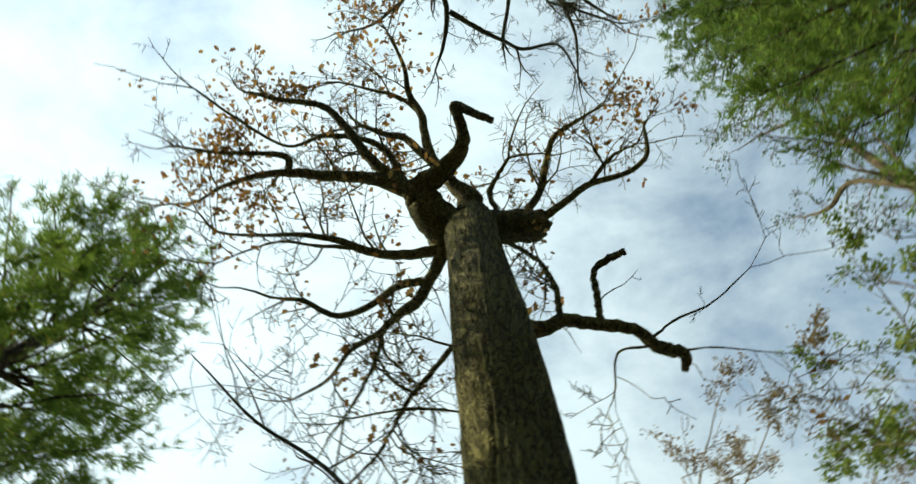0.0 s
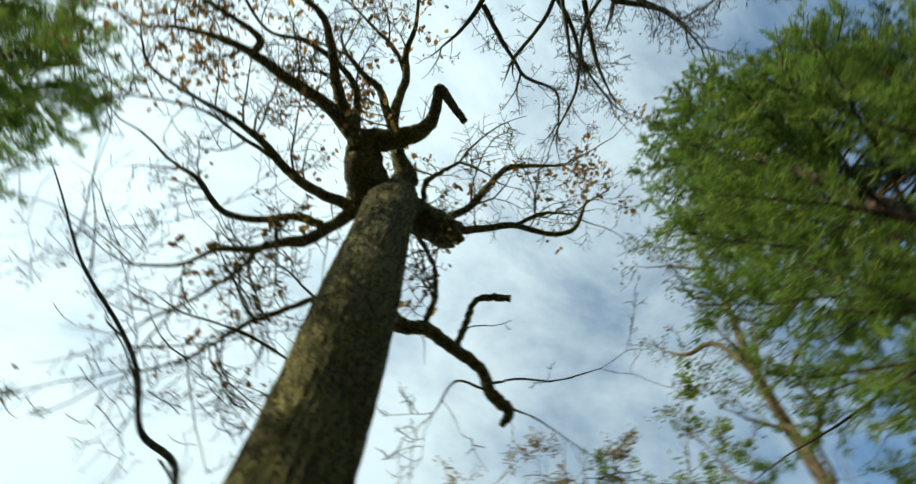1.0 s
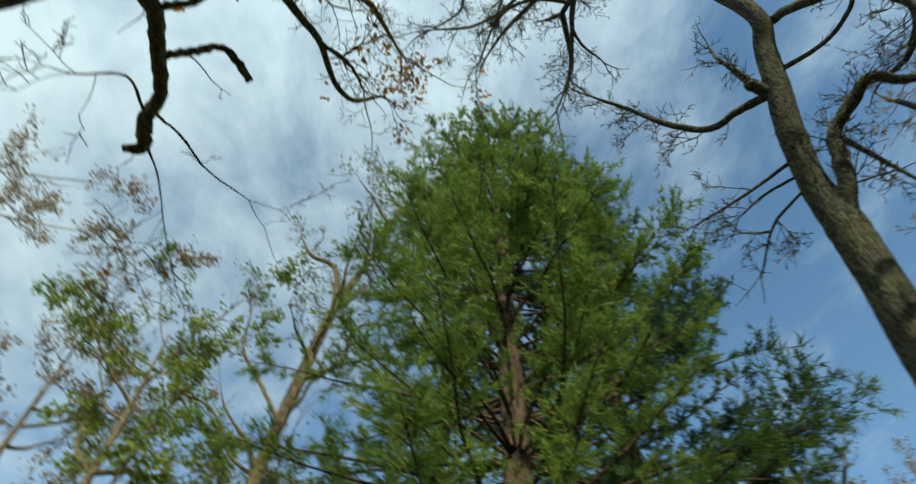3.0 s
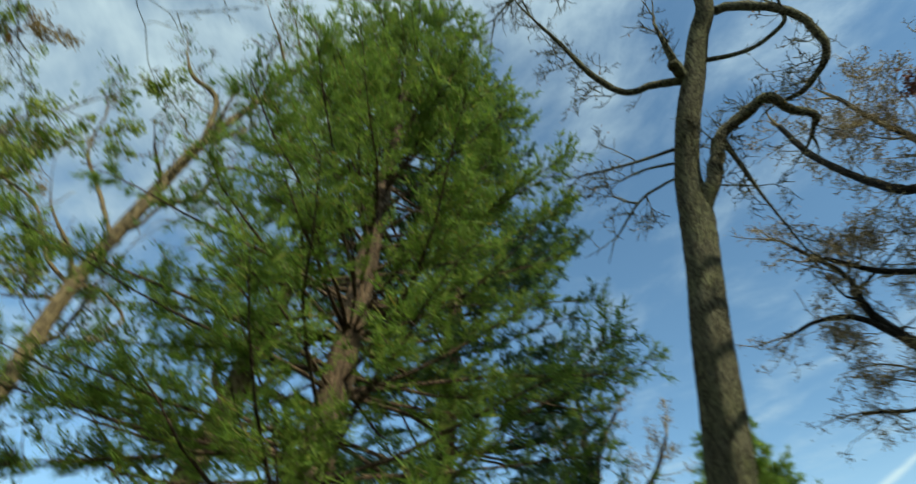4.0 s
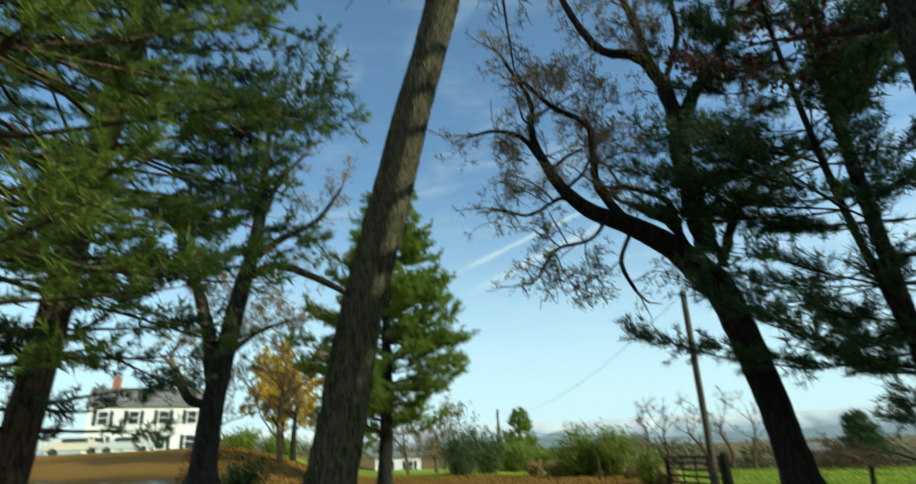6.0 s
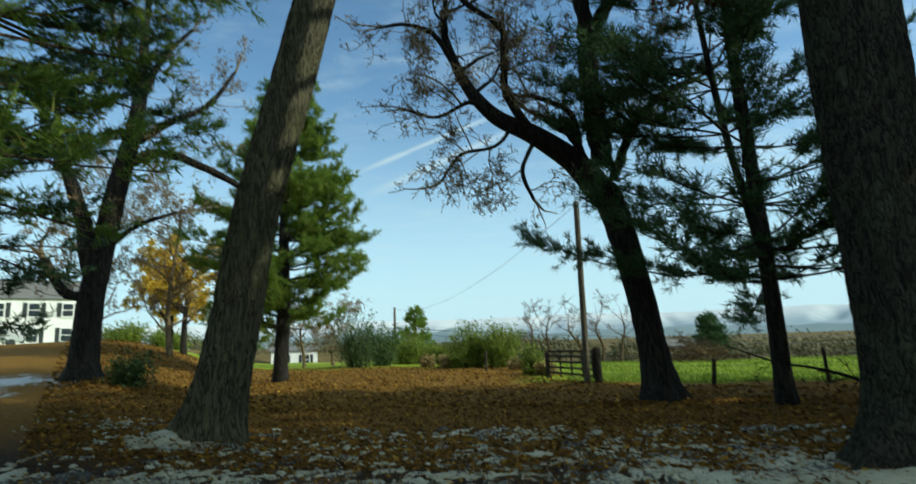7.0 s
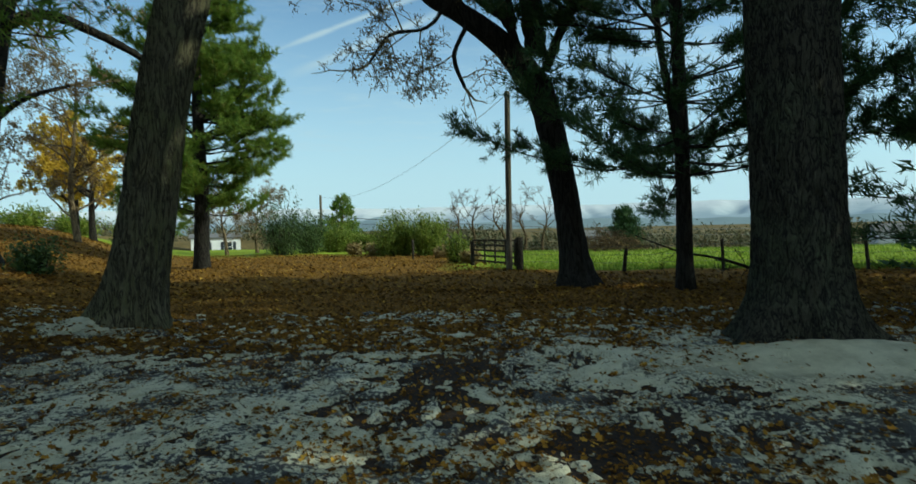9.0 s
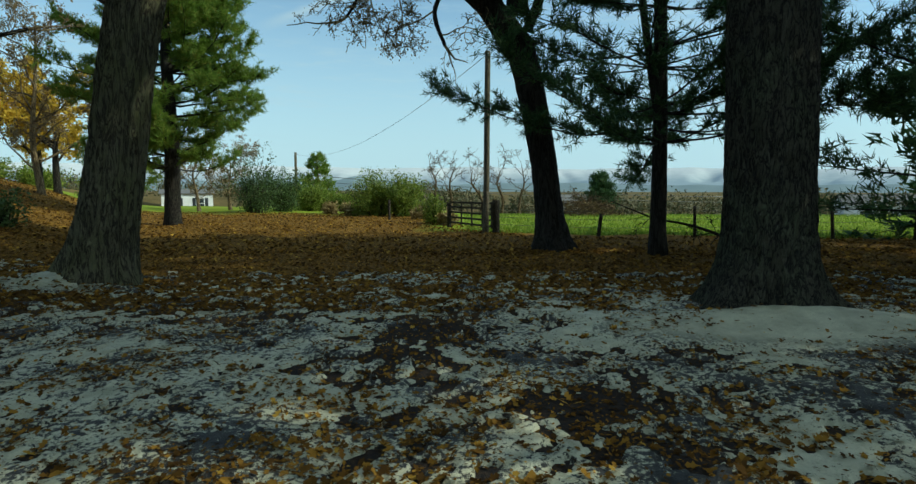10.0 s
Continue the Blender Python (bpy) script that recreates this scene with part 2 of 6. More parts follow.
def part(name, geo, material, parent=None, label="", smooth=True):
    me = geo.mesh(name, material, smooth) if isinstance(geo, Geo) else geo
    if not me.materials:
        me.materials.append(material)
    ob = new(name, me)
    if parent is not None:
        ob.parent = parent
        ob.location = -parent.location if parent.type == "EMPTY" else (0, 0, 0)
    if label:
        tagged(ob, label)
    return ob


def box_mesh(name, size, at, material, bevel=0.0):
    bm = bmesh.new()
    bmesh.ops.create_cube(bm, size=1.0, matrix=Matrix.Translation(at) @ Matrix.Diagonal((*size, 1)))
    if bevel:
        bmesh.ops.bevel(bm, geom=bm.edges[:], offset=bevel, segments=1, affect="EDGES")
    me = bpy.data.meshes.new(name)
    bm.to_mesh(me)
    bm.free()
    me.materials.append(material)
    return me


def smooth_line(pts, per=6):
    """A Catmull-Rom line through control points of any width (place and radius)."""
    p = np.asarray(pts, float)
    if len(p) < 3:
        t = np.linspace(0, 1, per + 1)[:, None]
        return p[0] * (1 - t) + p[-1] * t
    e = np.vstack([2 * p[0] - p[1], p, 2 * p[-1] - p[-2]])
    out = []
    t = np.arange(per)[:, None] / per
    for i in range(1, len(e) - 2):
        a, b, c, d = e[i - 1], e[i], e[i + 1], e[i + 2]
        out.append(0.5 * (2 * b + (c - a) * t + (2 * a - 5 * b + 4 * c - d) * t**2 + (3 * b - a - 3 * c + d) * t**3))
    out.append(p[-1:])
    return np.vstack(out)


def frames_along(line):
    tan = np.gradient(line, axis=0)
    tan /= np.linalg.norm(tan, axis=1, keepdims=True) + 1e-9
    ref = np.array([0.0, 0, 1]) if abs(tan[0, 2]) < 0.9 else np.array([1.0, 0, 0])
    u = np.cross(tan[0], ref)
    us = []
    for t in tan:
        u = u - t * (u @ t)
        u /= np.linalg.norm(u) + 1e-9
        us.append(u)
    us = np.array(us)
    return tan, us, np.cross(tan, us)


def tube(geo, line, radii, seg=6, rough=None, cap=True):
    line, radii = np.asarray(line, float), np.asarray(radii, float)
    _, u, w = frames_along(line)
    a = np.arange(seg) / seg * 2 * np.pi
    ring = np.cos(a)[None, :, None] * u[:, None] + np.sin(a)[None, :, None] * w[:, None]
    r = radii[:, None] * (np.ones((len(line), seg)) if rough is None else rough(line, a))
    v = line[:, None] + ring * r[..., None]
    n = len(line)
    i, j = np.meshgrid(np.arange(n - 1), np.arange(seg), indexing="ij")
    q = np.stack([i * seg + j, i * seg + (j + 1) % seg, (i + 1) * seg + (j + 1) % seg, (i + 1) * seg + j], -1).reshape(-1, 4)
    verts, tris = v.reshape(-1, 3), None
    if cap:
        verts = np.vstack([verts, line[-1:]])
        k = np.arange(seg)
        tris = np.stack([(n - 1) * seg + k, (n - 1) * seg + (k + 1) % seg, np.full(seg, n * seg)], -1)
    geo.add(verts, q, tris)


def furrows(seed, depth=0.06, ridges=26, flare=0.0, flare_h=0.8, z0=0.0, toes=5):
    """Rough bark: broken upright ridges, with a flare of roots at the foot."""
    g = np.random.default_rng(seed)
    ph, k2 = g.uniform(0, 6.28, 8), g.uniform(0.7, 1.4, 8)

    def f(line, a):
        z = line[:, 2:3]
        A = a[None]
        w = 0.9 * np.sin(1.7 * z * k2[0] + 3 * A + ph[0]) + 0.6 * np.sin(3.9 * z * k2[1] - 5 * A + ph[1])
        r = np.abs(np.sin(0.5 * ridges * A + w + ph[2])) + 0.5 * np.sin(9 * z * k2[3] + 7 * A + ph[3]) * np.sin(1.3 * ridges * A + ph[4])
        big = 0.05 * np.sin(2 * A + 0.6 * z + ph[5]) + 0.03 * np.sin(3 * A - 1.1 * z + ph[6])
        out = 1 + depth * (r - 0.6) + big
        if flare:
            h = np.exp(-np.maximum(z - z0, 0) / flare_h * 2.2)
            out = out + flare * h * (0.65 + 0.35 * np.sin(toes * A + ph[7])) + 0.25 * flare * h * np.sin(2 * A + ph[1])
        return out
    return f


def unit(v):
    return v / (np.linalg.norm(v) + 1e-9)


def wander(g, start, way, length, r0, r1, steps=6, bend=0.25, up=0.0, grav=0.0):
    p, d = np.array(start, float), unit(np.asarray(way, float))
    pts = [p.copy()]
    for k in range(steps):
        d = unit(d + g.normal(0, bend, 3) + np.array([0, 0, up - grav * k / steps]))
        p = p + d * length / steps
        pts.append(p.copy())
    return np.array(pts), np.linspace(r0, r1, steps + 1)


def sprout(geo, g, line, radii, depth, density, length, spread=0.9, up=0.1, grav=0.0, tips=None, rmin=0.004, first=0.15, bend=0.22, shrink=0.55):
    """Side branches and twigs along a line, in turn with their own."""
    seglen = np.linalg.norm(np.diff(line, axis=0), axis=1)
    total = seglen.sum()
    cum = np.r_[0, np.cumsum(seglen)]
    count = g.poisson(total * density) if total * density > 1 else int(g.random() < total * density)
    tan = np.gradient(line, axis=0)
    for s in np.sort(g.uniform(first, 1.0, count)) * total:
        k = min(np.searchsorted(cum, s) - 1, len(line) - 2)
        k = max(k, 0)
        f = (s - cum[k]) / max(seglen[k], 1e-6)
        p = line[k] * (1 - f) + line[k + 1] * f
        r = radii[k] * (1 - f) + radii[k + 1] * f
        t = unit(tan[k])
        side = g.normal(0, 1, 3)
        side = unit(side - t * (side @ t))
        d = unit(t * (1 - spread * 0.55) + side * spread + np.array([0, 0, up]))
        L = length * g.uniform(0.5, 1.25) * (1 - 0.45 * s / total)
        r0 = max(min(r * 0.6, 0.014 * L + 0.003), rmin)
        ln, rd = wander(g, p, d, L, r0, rmin * 0.7, 5 if depth > 1 else 4 if depth else 3 if rmin < 0.006 else 2, bend, up * 0.3, grav)
        tube(geo, ln, rd, 5 if r0 > 0.03 else 3, cap=False)
        if depth > 0:
            sprout(geo, g, ln, rd, depth - 1, density * 1.75, L * shrink, spread, up, grav, tips, rmin, 0.15, bend, shrink)
        elif tips is not None:
            tips.append((ln[-1], unit(ln[-1] - ln[-2])))
            tips.append((ln[1], unit(ln[2] - ln[1])))


def run_out(geo, g, line, radii, tips, rmin):
    """Carries a bough on into a thin, forking end."""
    d = unit(line[-1] - line[-2])
    for _ in range(2):
        ln, rd = wander(g, line[-1], d + g.normal(0, 0.25, 3), g.uniform(0.7, 1.5), max(radii[-1] * 0.9, rmin), rmin * 0.8, 6, 0.16, 0.03)
        tube(geo, ln, rd, 4, cap=False)
        sprout(geo, g, ln, rd, 1, 4.5, 0.5, 0.85, 0.1, 0.0, tips, rmin, 0.1)


def leaf_cloud(geo, g, places, ways, size, per=4, scatter=0.12, droop=0.3, lobed=False):
    """Small bent leaves, two or more triangles each, round given places."""
    places, ways = np.asarray(places), np.asarray(ways)
    n = len(places) * per
    p = np.repeat(places, per, 0) + g.normal(0, scatter, (n, 3))
    d = np.repeat(ways, per, 0) + g.normal(0, 0.8, (n, 3)) - np.array([0, 0, droop])
    d /= np.linalg.norm(d, axis=1, keepdims=True)
    s = np.cross(d, g.normal(0, 1, (n, 3)))
    s /= np.linalg.norm(s, axis=1, keepdims=True) + 1e-9
    nn = np.cross(d, s)
    L = size * g.uniform(0.6, 1.3, n)[:, None]
    if lobed:
        c = [(0, 0, 0), (0.3, 0.16, 0.05), (0.45, 0.34, 0.0), (0.6, 0.18, 0.05), (0.82, 0.26, 0.0), (1.0, 0.0, -0.1), (0.82, -0.26, 0.0), (0.6, -0.18, 0.05), (0.45, -0.34, 0.0), (0.3, -0.16, 0.05)]
        f = [(0, 1, 9), (1, 3, 7), (1, 7, 9), (1, 2, 3), (7, 8, 9), (3, 5, 7), (3, 4, 5), (5, 6, 7)]
    else:
        c = [(0, 0, 0), (0.5, 0.28, 0.06), (1.0, 0, -0.08), (0.5, -0.28, 0.06)]
        f = [(0, 1, 3), (1, 2, 3)]
    v = np.stack([p + L * (a * d + b * s + e * nn) for a, b, e in c], 1)
    k = len(c)
    tri = (np.array(f)[None] + np.arange(n)[:, None, None] * k).reshape(-1, 3)
    geo.add(v.reshape(-1, 3), None, tri)


def needle_tufts(geo, g, places, ways, length=0.16, per=16, width=0.007, spread=0.75):
    """Brushes of thin needles, each a long triangle."""
    places, ways = np.asarray(places), np.asarray(ways)
    n = len(places) * per
    p = np.repeat(places, per, 0) + g.normal(0, length * 0.18, (n, 3))
    d = np.repeat(ways, per, 0) + g.normal(0, spread, (n, 3))
    d /= np.linalg.norm(d, axis=1, keepdims=True)
    s = np.cross(d, g.normal(0, 1, (n, 3)))
    s /= np.linalg.norm(s, axis=1, keepdims=True) + 1e-9
    L = (length * g.uniform(0.7, 1.3, n))[:, None]
    v = np.stack([p - s * width, p + s * width, p + d * L], 1)
    geo.add(v.reshape(-1, 3), None, np.arange(n * 3).reshape(-1, 3))


def limb(tree, geo_or_none, pts, material, seed, per=6, seg=10, name="limb", rough=0.05, knots=0.0):
    """One bough: control points of x, y, z, radius. Returns its line and radii."""
    q = smooth_line(pts, per)
    if knots:
        r = np.random.default_rng(seed)
        q[1:-1, :3] += r.normal(0, 1, (len(q) - 2, 3)) * q[1:-1, 3:4] * knots * 2.0
        q[1:-1, 3] *= 1 + r.normal(0, knots, len(q) - 2)
    g = Geo() if geo_or_none is None else geo_or_none
    tube(g, q[:, :3], np.maximum(q[:, 3], 0.004), seg, furrows(seed, rough, 10))
    if geo_or_none is None:
        part(name, g, material, tree)
    return q[:, :3], q[:, 3]

# ---- ground and distance ----
def value_noise(x, y, scale, seed, octaves=4):
    out, amp, tot = 0.0, 1.0, 0.0
    for o in range(octaves):
        r = np.random.default_rng(seed + o)
        tab = r.random((64, 64))
        ca, sa = math.cos(0.5 + 1.1 * o), math.sin(0.5 + 1.1 * o)
        u, v = (ca * x - sa * y) / scale * 2**o + 7.3 * o, (sa * x + ca * y) / scale * 2**o + 3.1 * o
        i, j = np.floor(u).astype(int), np.floor(v).astype(int)
        fu, fv = u - i, v - j
        fu, fv = fu * fu * (3 - 2 * fu), fv * fv * (3 - 2 * fv)
        a, b_, c_, d_ = tab[i % 64, j % 64], tab[(i + 1) % 64, j % 64], tab[i % 64, (j + 1) % 64], tab[(i + 1) % 64, (j + 1) % 64]
        out = out + amp * ((a * (1 - fu) + b_ * fu) * (1 - fv) + (c_ * (1 - fu) + d_ * fu) * fv)
        tot += amp
        amp *= 0.55
    return out / tot


def ground_height(x, y):
    """Gentle lawn, a rise to the house, and a valley floor that falls away towards the hills."""
    r = np.hypot(x, y)
    h = 0.03 * np.sin(0.9 * x + 1.1) * np.cos(0.7 * y) + 0.02 * np.sin(2.3 * x + 1.7 * y)
    h = h * np.clip(r / 3.0, 0.2, 1.0)
    side, ahead = np.clip((-x / (np.maximum(y, 0) + 2.0) - 0.49) / 0.34, 0, 1), np.clip((y - 5) / 25, 0, 1)
    h = h + 2.2 * side * side * (3 - 2 * side) * ahead
    back = np.clip((y - 45) / 20, 0, 1) * np.clip((x + 48) / 8, 0, 1) * np.clip((-8 - x) / 8, 0, 1)
    h = h * (1 - back) - 2.2 * back
    far = np.clip((y - 30) / 60, 0, 1) * np.clip((x + 14) / 20, 0, 1)
    h = h - 3.4 * far - 0.02 * np.clip(r - 90, 0, 600)
    return h


def on_ground(x, y, sink=0.0):
    return (x, y, float(ground_height(np.float64(x), np.float64(y))) - sink)


def build_ground():
    rad = np.concatenate([np.linspace(0, 14, 90), np.geomspace(14.3, 3600, 90)])
    ang = np.linspace(0, 2 * np.pi, 180, endpoint=False)
    R, A = np.meshgrid(rad, ang, indexing="ij")
    X, Y = R * np.sin(A), R * np.cos(A)
    Z = ground_height(X, Y)
    n, s = R.shape
    i, j = np.meshgrid(np.arange(n - 1), np.arange(s), indexing="ij")
    q = np.stack([i * s + j, (i + 1) * s + j, (i + 1) * s + (j + 1) % s, i * s + (j + 1) % s], -1).reshape(-1, 4)[:, ::-1]
    g = Geo()
    g.add(np.stack([X, Y, Z], -1).reshape(-1, 3), q)
    return g


m, nt, b = mat("ground_cover", 0.95, 0.06)
GROUND = m


def ground_material():
    geo = nt.nodes.new("ShaderNodeNewGeometry")
    sep = nt.nodes.new("ShaderNodeSeparateXYZ")
    link(nt, geo.outputs["Position"], sep.inputs[0])
    soil_n, leaf_n, big = noise_node(nt, 9, 8, 0.7), noise_node(nt, 28, 5, 0.7), noise_node(nt, 0.7, 4)
    litter = ramp(nt, leaf_n.outputs["Fac"], [(0.36, (0.035, 0.022, 0.010)), (0.54, (0.25, 0.135, 0.024)), (0.72, (0.58, 0.34, 0.05))]).outputs[0]
    litter = mixed(nt, soil_n.outputs["Fac"], litter, mixed(nt, 0.4, litter, (0.05, 0.035, 0.02)))
    grass_n = noise_node(nt, 0.35, 8, 0.7)
    grass = ramp(nt, grass_n.outputs["Fac"], [(0.35, (0.15, 0.20, 0.018)), (0.6, (0.25, 0.31, 0.028)), (0.75, (0.35, 0.34, 0.055))]).outputs[0]
    dry = ramp(nt, grass_n.outputs["Fac"], [(0.35, (0.075, 0.06, 0.022)), (0.65, (0.16, 0.115, 0.045))]).outputs[0]

    def band(sock, a, b_, wob=0.0):
        r = nt.nodes.new("ShaderNodeMapRange")
        r.inputs["From Min"].default_value, r.inputs["From Max"].default_value = a, b_
        r.interpolation_type = "SMOOTHSTEP"
        if wob:
            ad = nt.nodes.new("ShaderNodeMath"); ad.operation = "MULTIPLY_ADD"; ad.inputs[1].default_value = wob
            link(nt, big.outputs["Fac"], ad.inputs[0]); link(nt, sock, ad.inputs[2])
            sock = ad.outputs[0]
        link(nt, sock, r.inputs["Value"])
        return r.outputs[0]

    def times(a, c):
        mm = nt.nodes.new("ShaderNodeMath"); mm.operation = "MULTIPLY"
        link(nt, a, mm.inputs[0]); link(nt, c, mm.inputs[1])
        return mm.outputs[0]

    x, y = sep.outputs["X"], sep.outputs["Y"]
    # wet black soil where the snow has melted
    litter = mixed(nt, band(y, 9.5, 7.0, 1.5), litter, mixed(nt, 0.1, (0.020, 0.021, 0.026), litter))
    # field beyond the fence, then rough dry land beyond it
    slant = nt.nodes.new("ShaderNodeMath"); slant.operation = "MULTIPLY_ADD"; slant.inputs[1].default_value = 0.19
    link(nt, x, slant.inputs[0]); link(nt, y, slant.inputs[2])
    field = times(band(slant.outputs[0], 19.6, 20.3, 0.8), band(x, -1.4, 0.2, 1.0))
    lawn = times(band(y, 33.0, 40.0, 6.0), band(x, 3.0, -1.0, 1.0))
    col = mixed(nt, field, litter, grass)
    col = mixed(nt, lawn, col, grass)
    col = mixed(nt, band(y, 56.0, 70.0, 8.0), col, dry)
    # patches of thin snow near the trees
    s1, s2 = noise_node(nt, 0.55, 4, 0.55), noise_node(nt, 7, 6, 0.65)
    sm = nt.nodes.new("ShaderNodeMath"); sm.operation = "MULTIPLY_ADD"; sm.inputs[1].default_value = 0.55
    link(nt, s2.outputs["Fac"], sm.inputs[0]); link(nt, s1.outputs["Fac"], sm.inputs[2])
    near = times(band(x, -10.0, -12.5, 2.0), times(band(y, 11.0, 13.0, 1.0), band(y, 19.0, 15.0, 3.0)))
    sm2 = nt.nodes.new("ShaderNodeMath"); sm2.operation = "MULTIPLY_ADD"; sm2.inputs[1].default_value = 0.35
    link(nt, near, sm2.inputs[0]); link(nt, sm.outputs[0], sm2.inputs[2])
    snow = band(sm2.outputs[0], 1.02, 1.16)
    snow_col = ramp(nt, s2.outputs["Fac"], [(0.3, (0.42, 0.42, 0.42)), (0.7, (0.72, 0.74, 0.75))]).outputs[0]
    col = mixed(nt, snow, col, snow_col)
    link(nt, col, b.inputs["Base Color"])
    ad = nt.nodes.new("ShaderNodeMath"); ad.operation = "MULTIPLY_ADD"; ad.inputs[1].default_value = 0.5
    link(nt, leaf_n.outputs["Fac"], ad.inputs[0]); link(nt, soil_n.outputs["Fac"], ad.inputs[2])
    bump(nt, b, ad.outputs[0], 0.7, 0.05)


ground_material()
tagged(part("ground", build_ground(), GROUND), "lawn under brown oak leaves with thin patches of snow", "ground", kind="structure")

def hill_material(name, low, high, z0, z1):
    """Wooded slope: dark woods low down, frosted woods above, both broken by patches; distance haze is painted into
    both colours.
    """
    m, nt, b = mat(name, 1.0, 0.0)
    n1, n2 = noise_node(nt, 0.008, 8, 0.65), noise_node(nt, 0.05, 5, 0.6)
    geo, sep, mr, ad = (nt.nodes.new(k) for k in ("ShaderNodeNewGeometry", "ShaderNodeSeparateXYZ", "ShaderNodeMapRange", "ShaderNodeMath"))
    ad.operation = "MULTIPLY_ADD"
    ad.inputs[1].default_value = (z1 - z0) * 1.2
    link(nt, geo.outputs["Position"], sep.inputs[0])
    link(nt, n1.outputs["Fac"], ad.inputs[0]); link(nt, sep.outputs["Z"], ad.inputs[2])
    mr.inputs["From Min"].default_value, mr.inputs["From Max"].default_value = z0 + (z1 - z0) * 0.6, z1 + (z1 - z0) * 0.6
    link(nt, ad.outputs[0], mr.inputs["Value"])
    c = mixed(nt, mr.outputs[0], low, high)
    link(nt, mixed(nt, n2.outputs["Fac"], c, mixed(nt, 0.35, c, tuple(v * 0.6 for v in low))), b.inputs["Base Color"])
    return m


def ridge(name, dist, a0, a1, label, material, crest, depth, gully, n=420, k=36, seed=1):
    """A long hill seen from the valley: crest height by bearing, spurs and gullies down its face."""
    g = Geo()
    deg = np.linspace(a0, a1, n)
    f = np.linspace(0, 1, k)[:, None]
    u = deg[None] * dist * math.pi / 180
    h = crest(deg)[None]
    run = (1 - f) * depth
    warp = u + 60 * np.sin(run / 210 + u / 330)
    fold = abs(value_noise(warp, run * 0.35, 260.0, seed, 3) - 0.5) * 2
    Z = -24 + (h + 24) * (f ** 1.15) * (1 - gully * np.clip(1 - fold * 2.6, 0, 1) * np.sin(np.pi * np.clip(f, 0, 1)) ** 0.8)
    D = dist - run
    X, Y = D * np.sin(np.radians(deg))[None], D * np.cos(np.radians(deg))[None]
    i, j = np.meshgrid(np.arange(k - 1), np.arange(n - 1), indexing="ij")
    q = np.stack([i * n + j, i * n + j + 1, (i + 1) * n + j + 1, (i + 1) * n + j], -1).reshape(-1, 4)
    g.add(np.stack([X, Y, Z], -1).reshape(-1, 3), q)
    tagged(part(name, g, material), label, "hills", kind="structure")


# pale blue-grey base colours carry the distance haze, besides the frost
ridge("backdrop_ridge", 2900, -60, 75, "long hazy mountain ridge with frosted woods across the valley", hill_material("hazy_frosted_woods", (0.30, 0.36, 0.41), (0.60, 0.62, 0.64), 15.0, 75.0),
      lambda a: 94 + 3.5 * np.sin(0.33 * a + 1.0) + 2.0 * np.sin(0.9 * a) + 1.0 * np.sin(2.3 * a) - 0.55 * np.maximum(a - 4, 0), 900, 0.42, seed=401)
ridge("backdrop_hills", 2000, -60, 75, "low dark wooded foothills before the long ridge", hill_material("hazy_foothill_woods", (0.20, 0.25, 0.27), (0.28, 0.34, 0.36), 0.0, 40.0),
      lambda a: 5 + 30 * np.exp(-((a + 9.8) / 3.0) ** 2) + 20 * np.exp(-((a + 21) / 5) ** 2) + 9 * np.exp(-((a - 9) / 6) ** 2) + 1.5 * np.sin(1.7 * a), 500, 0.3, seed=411)

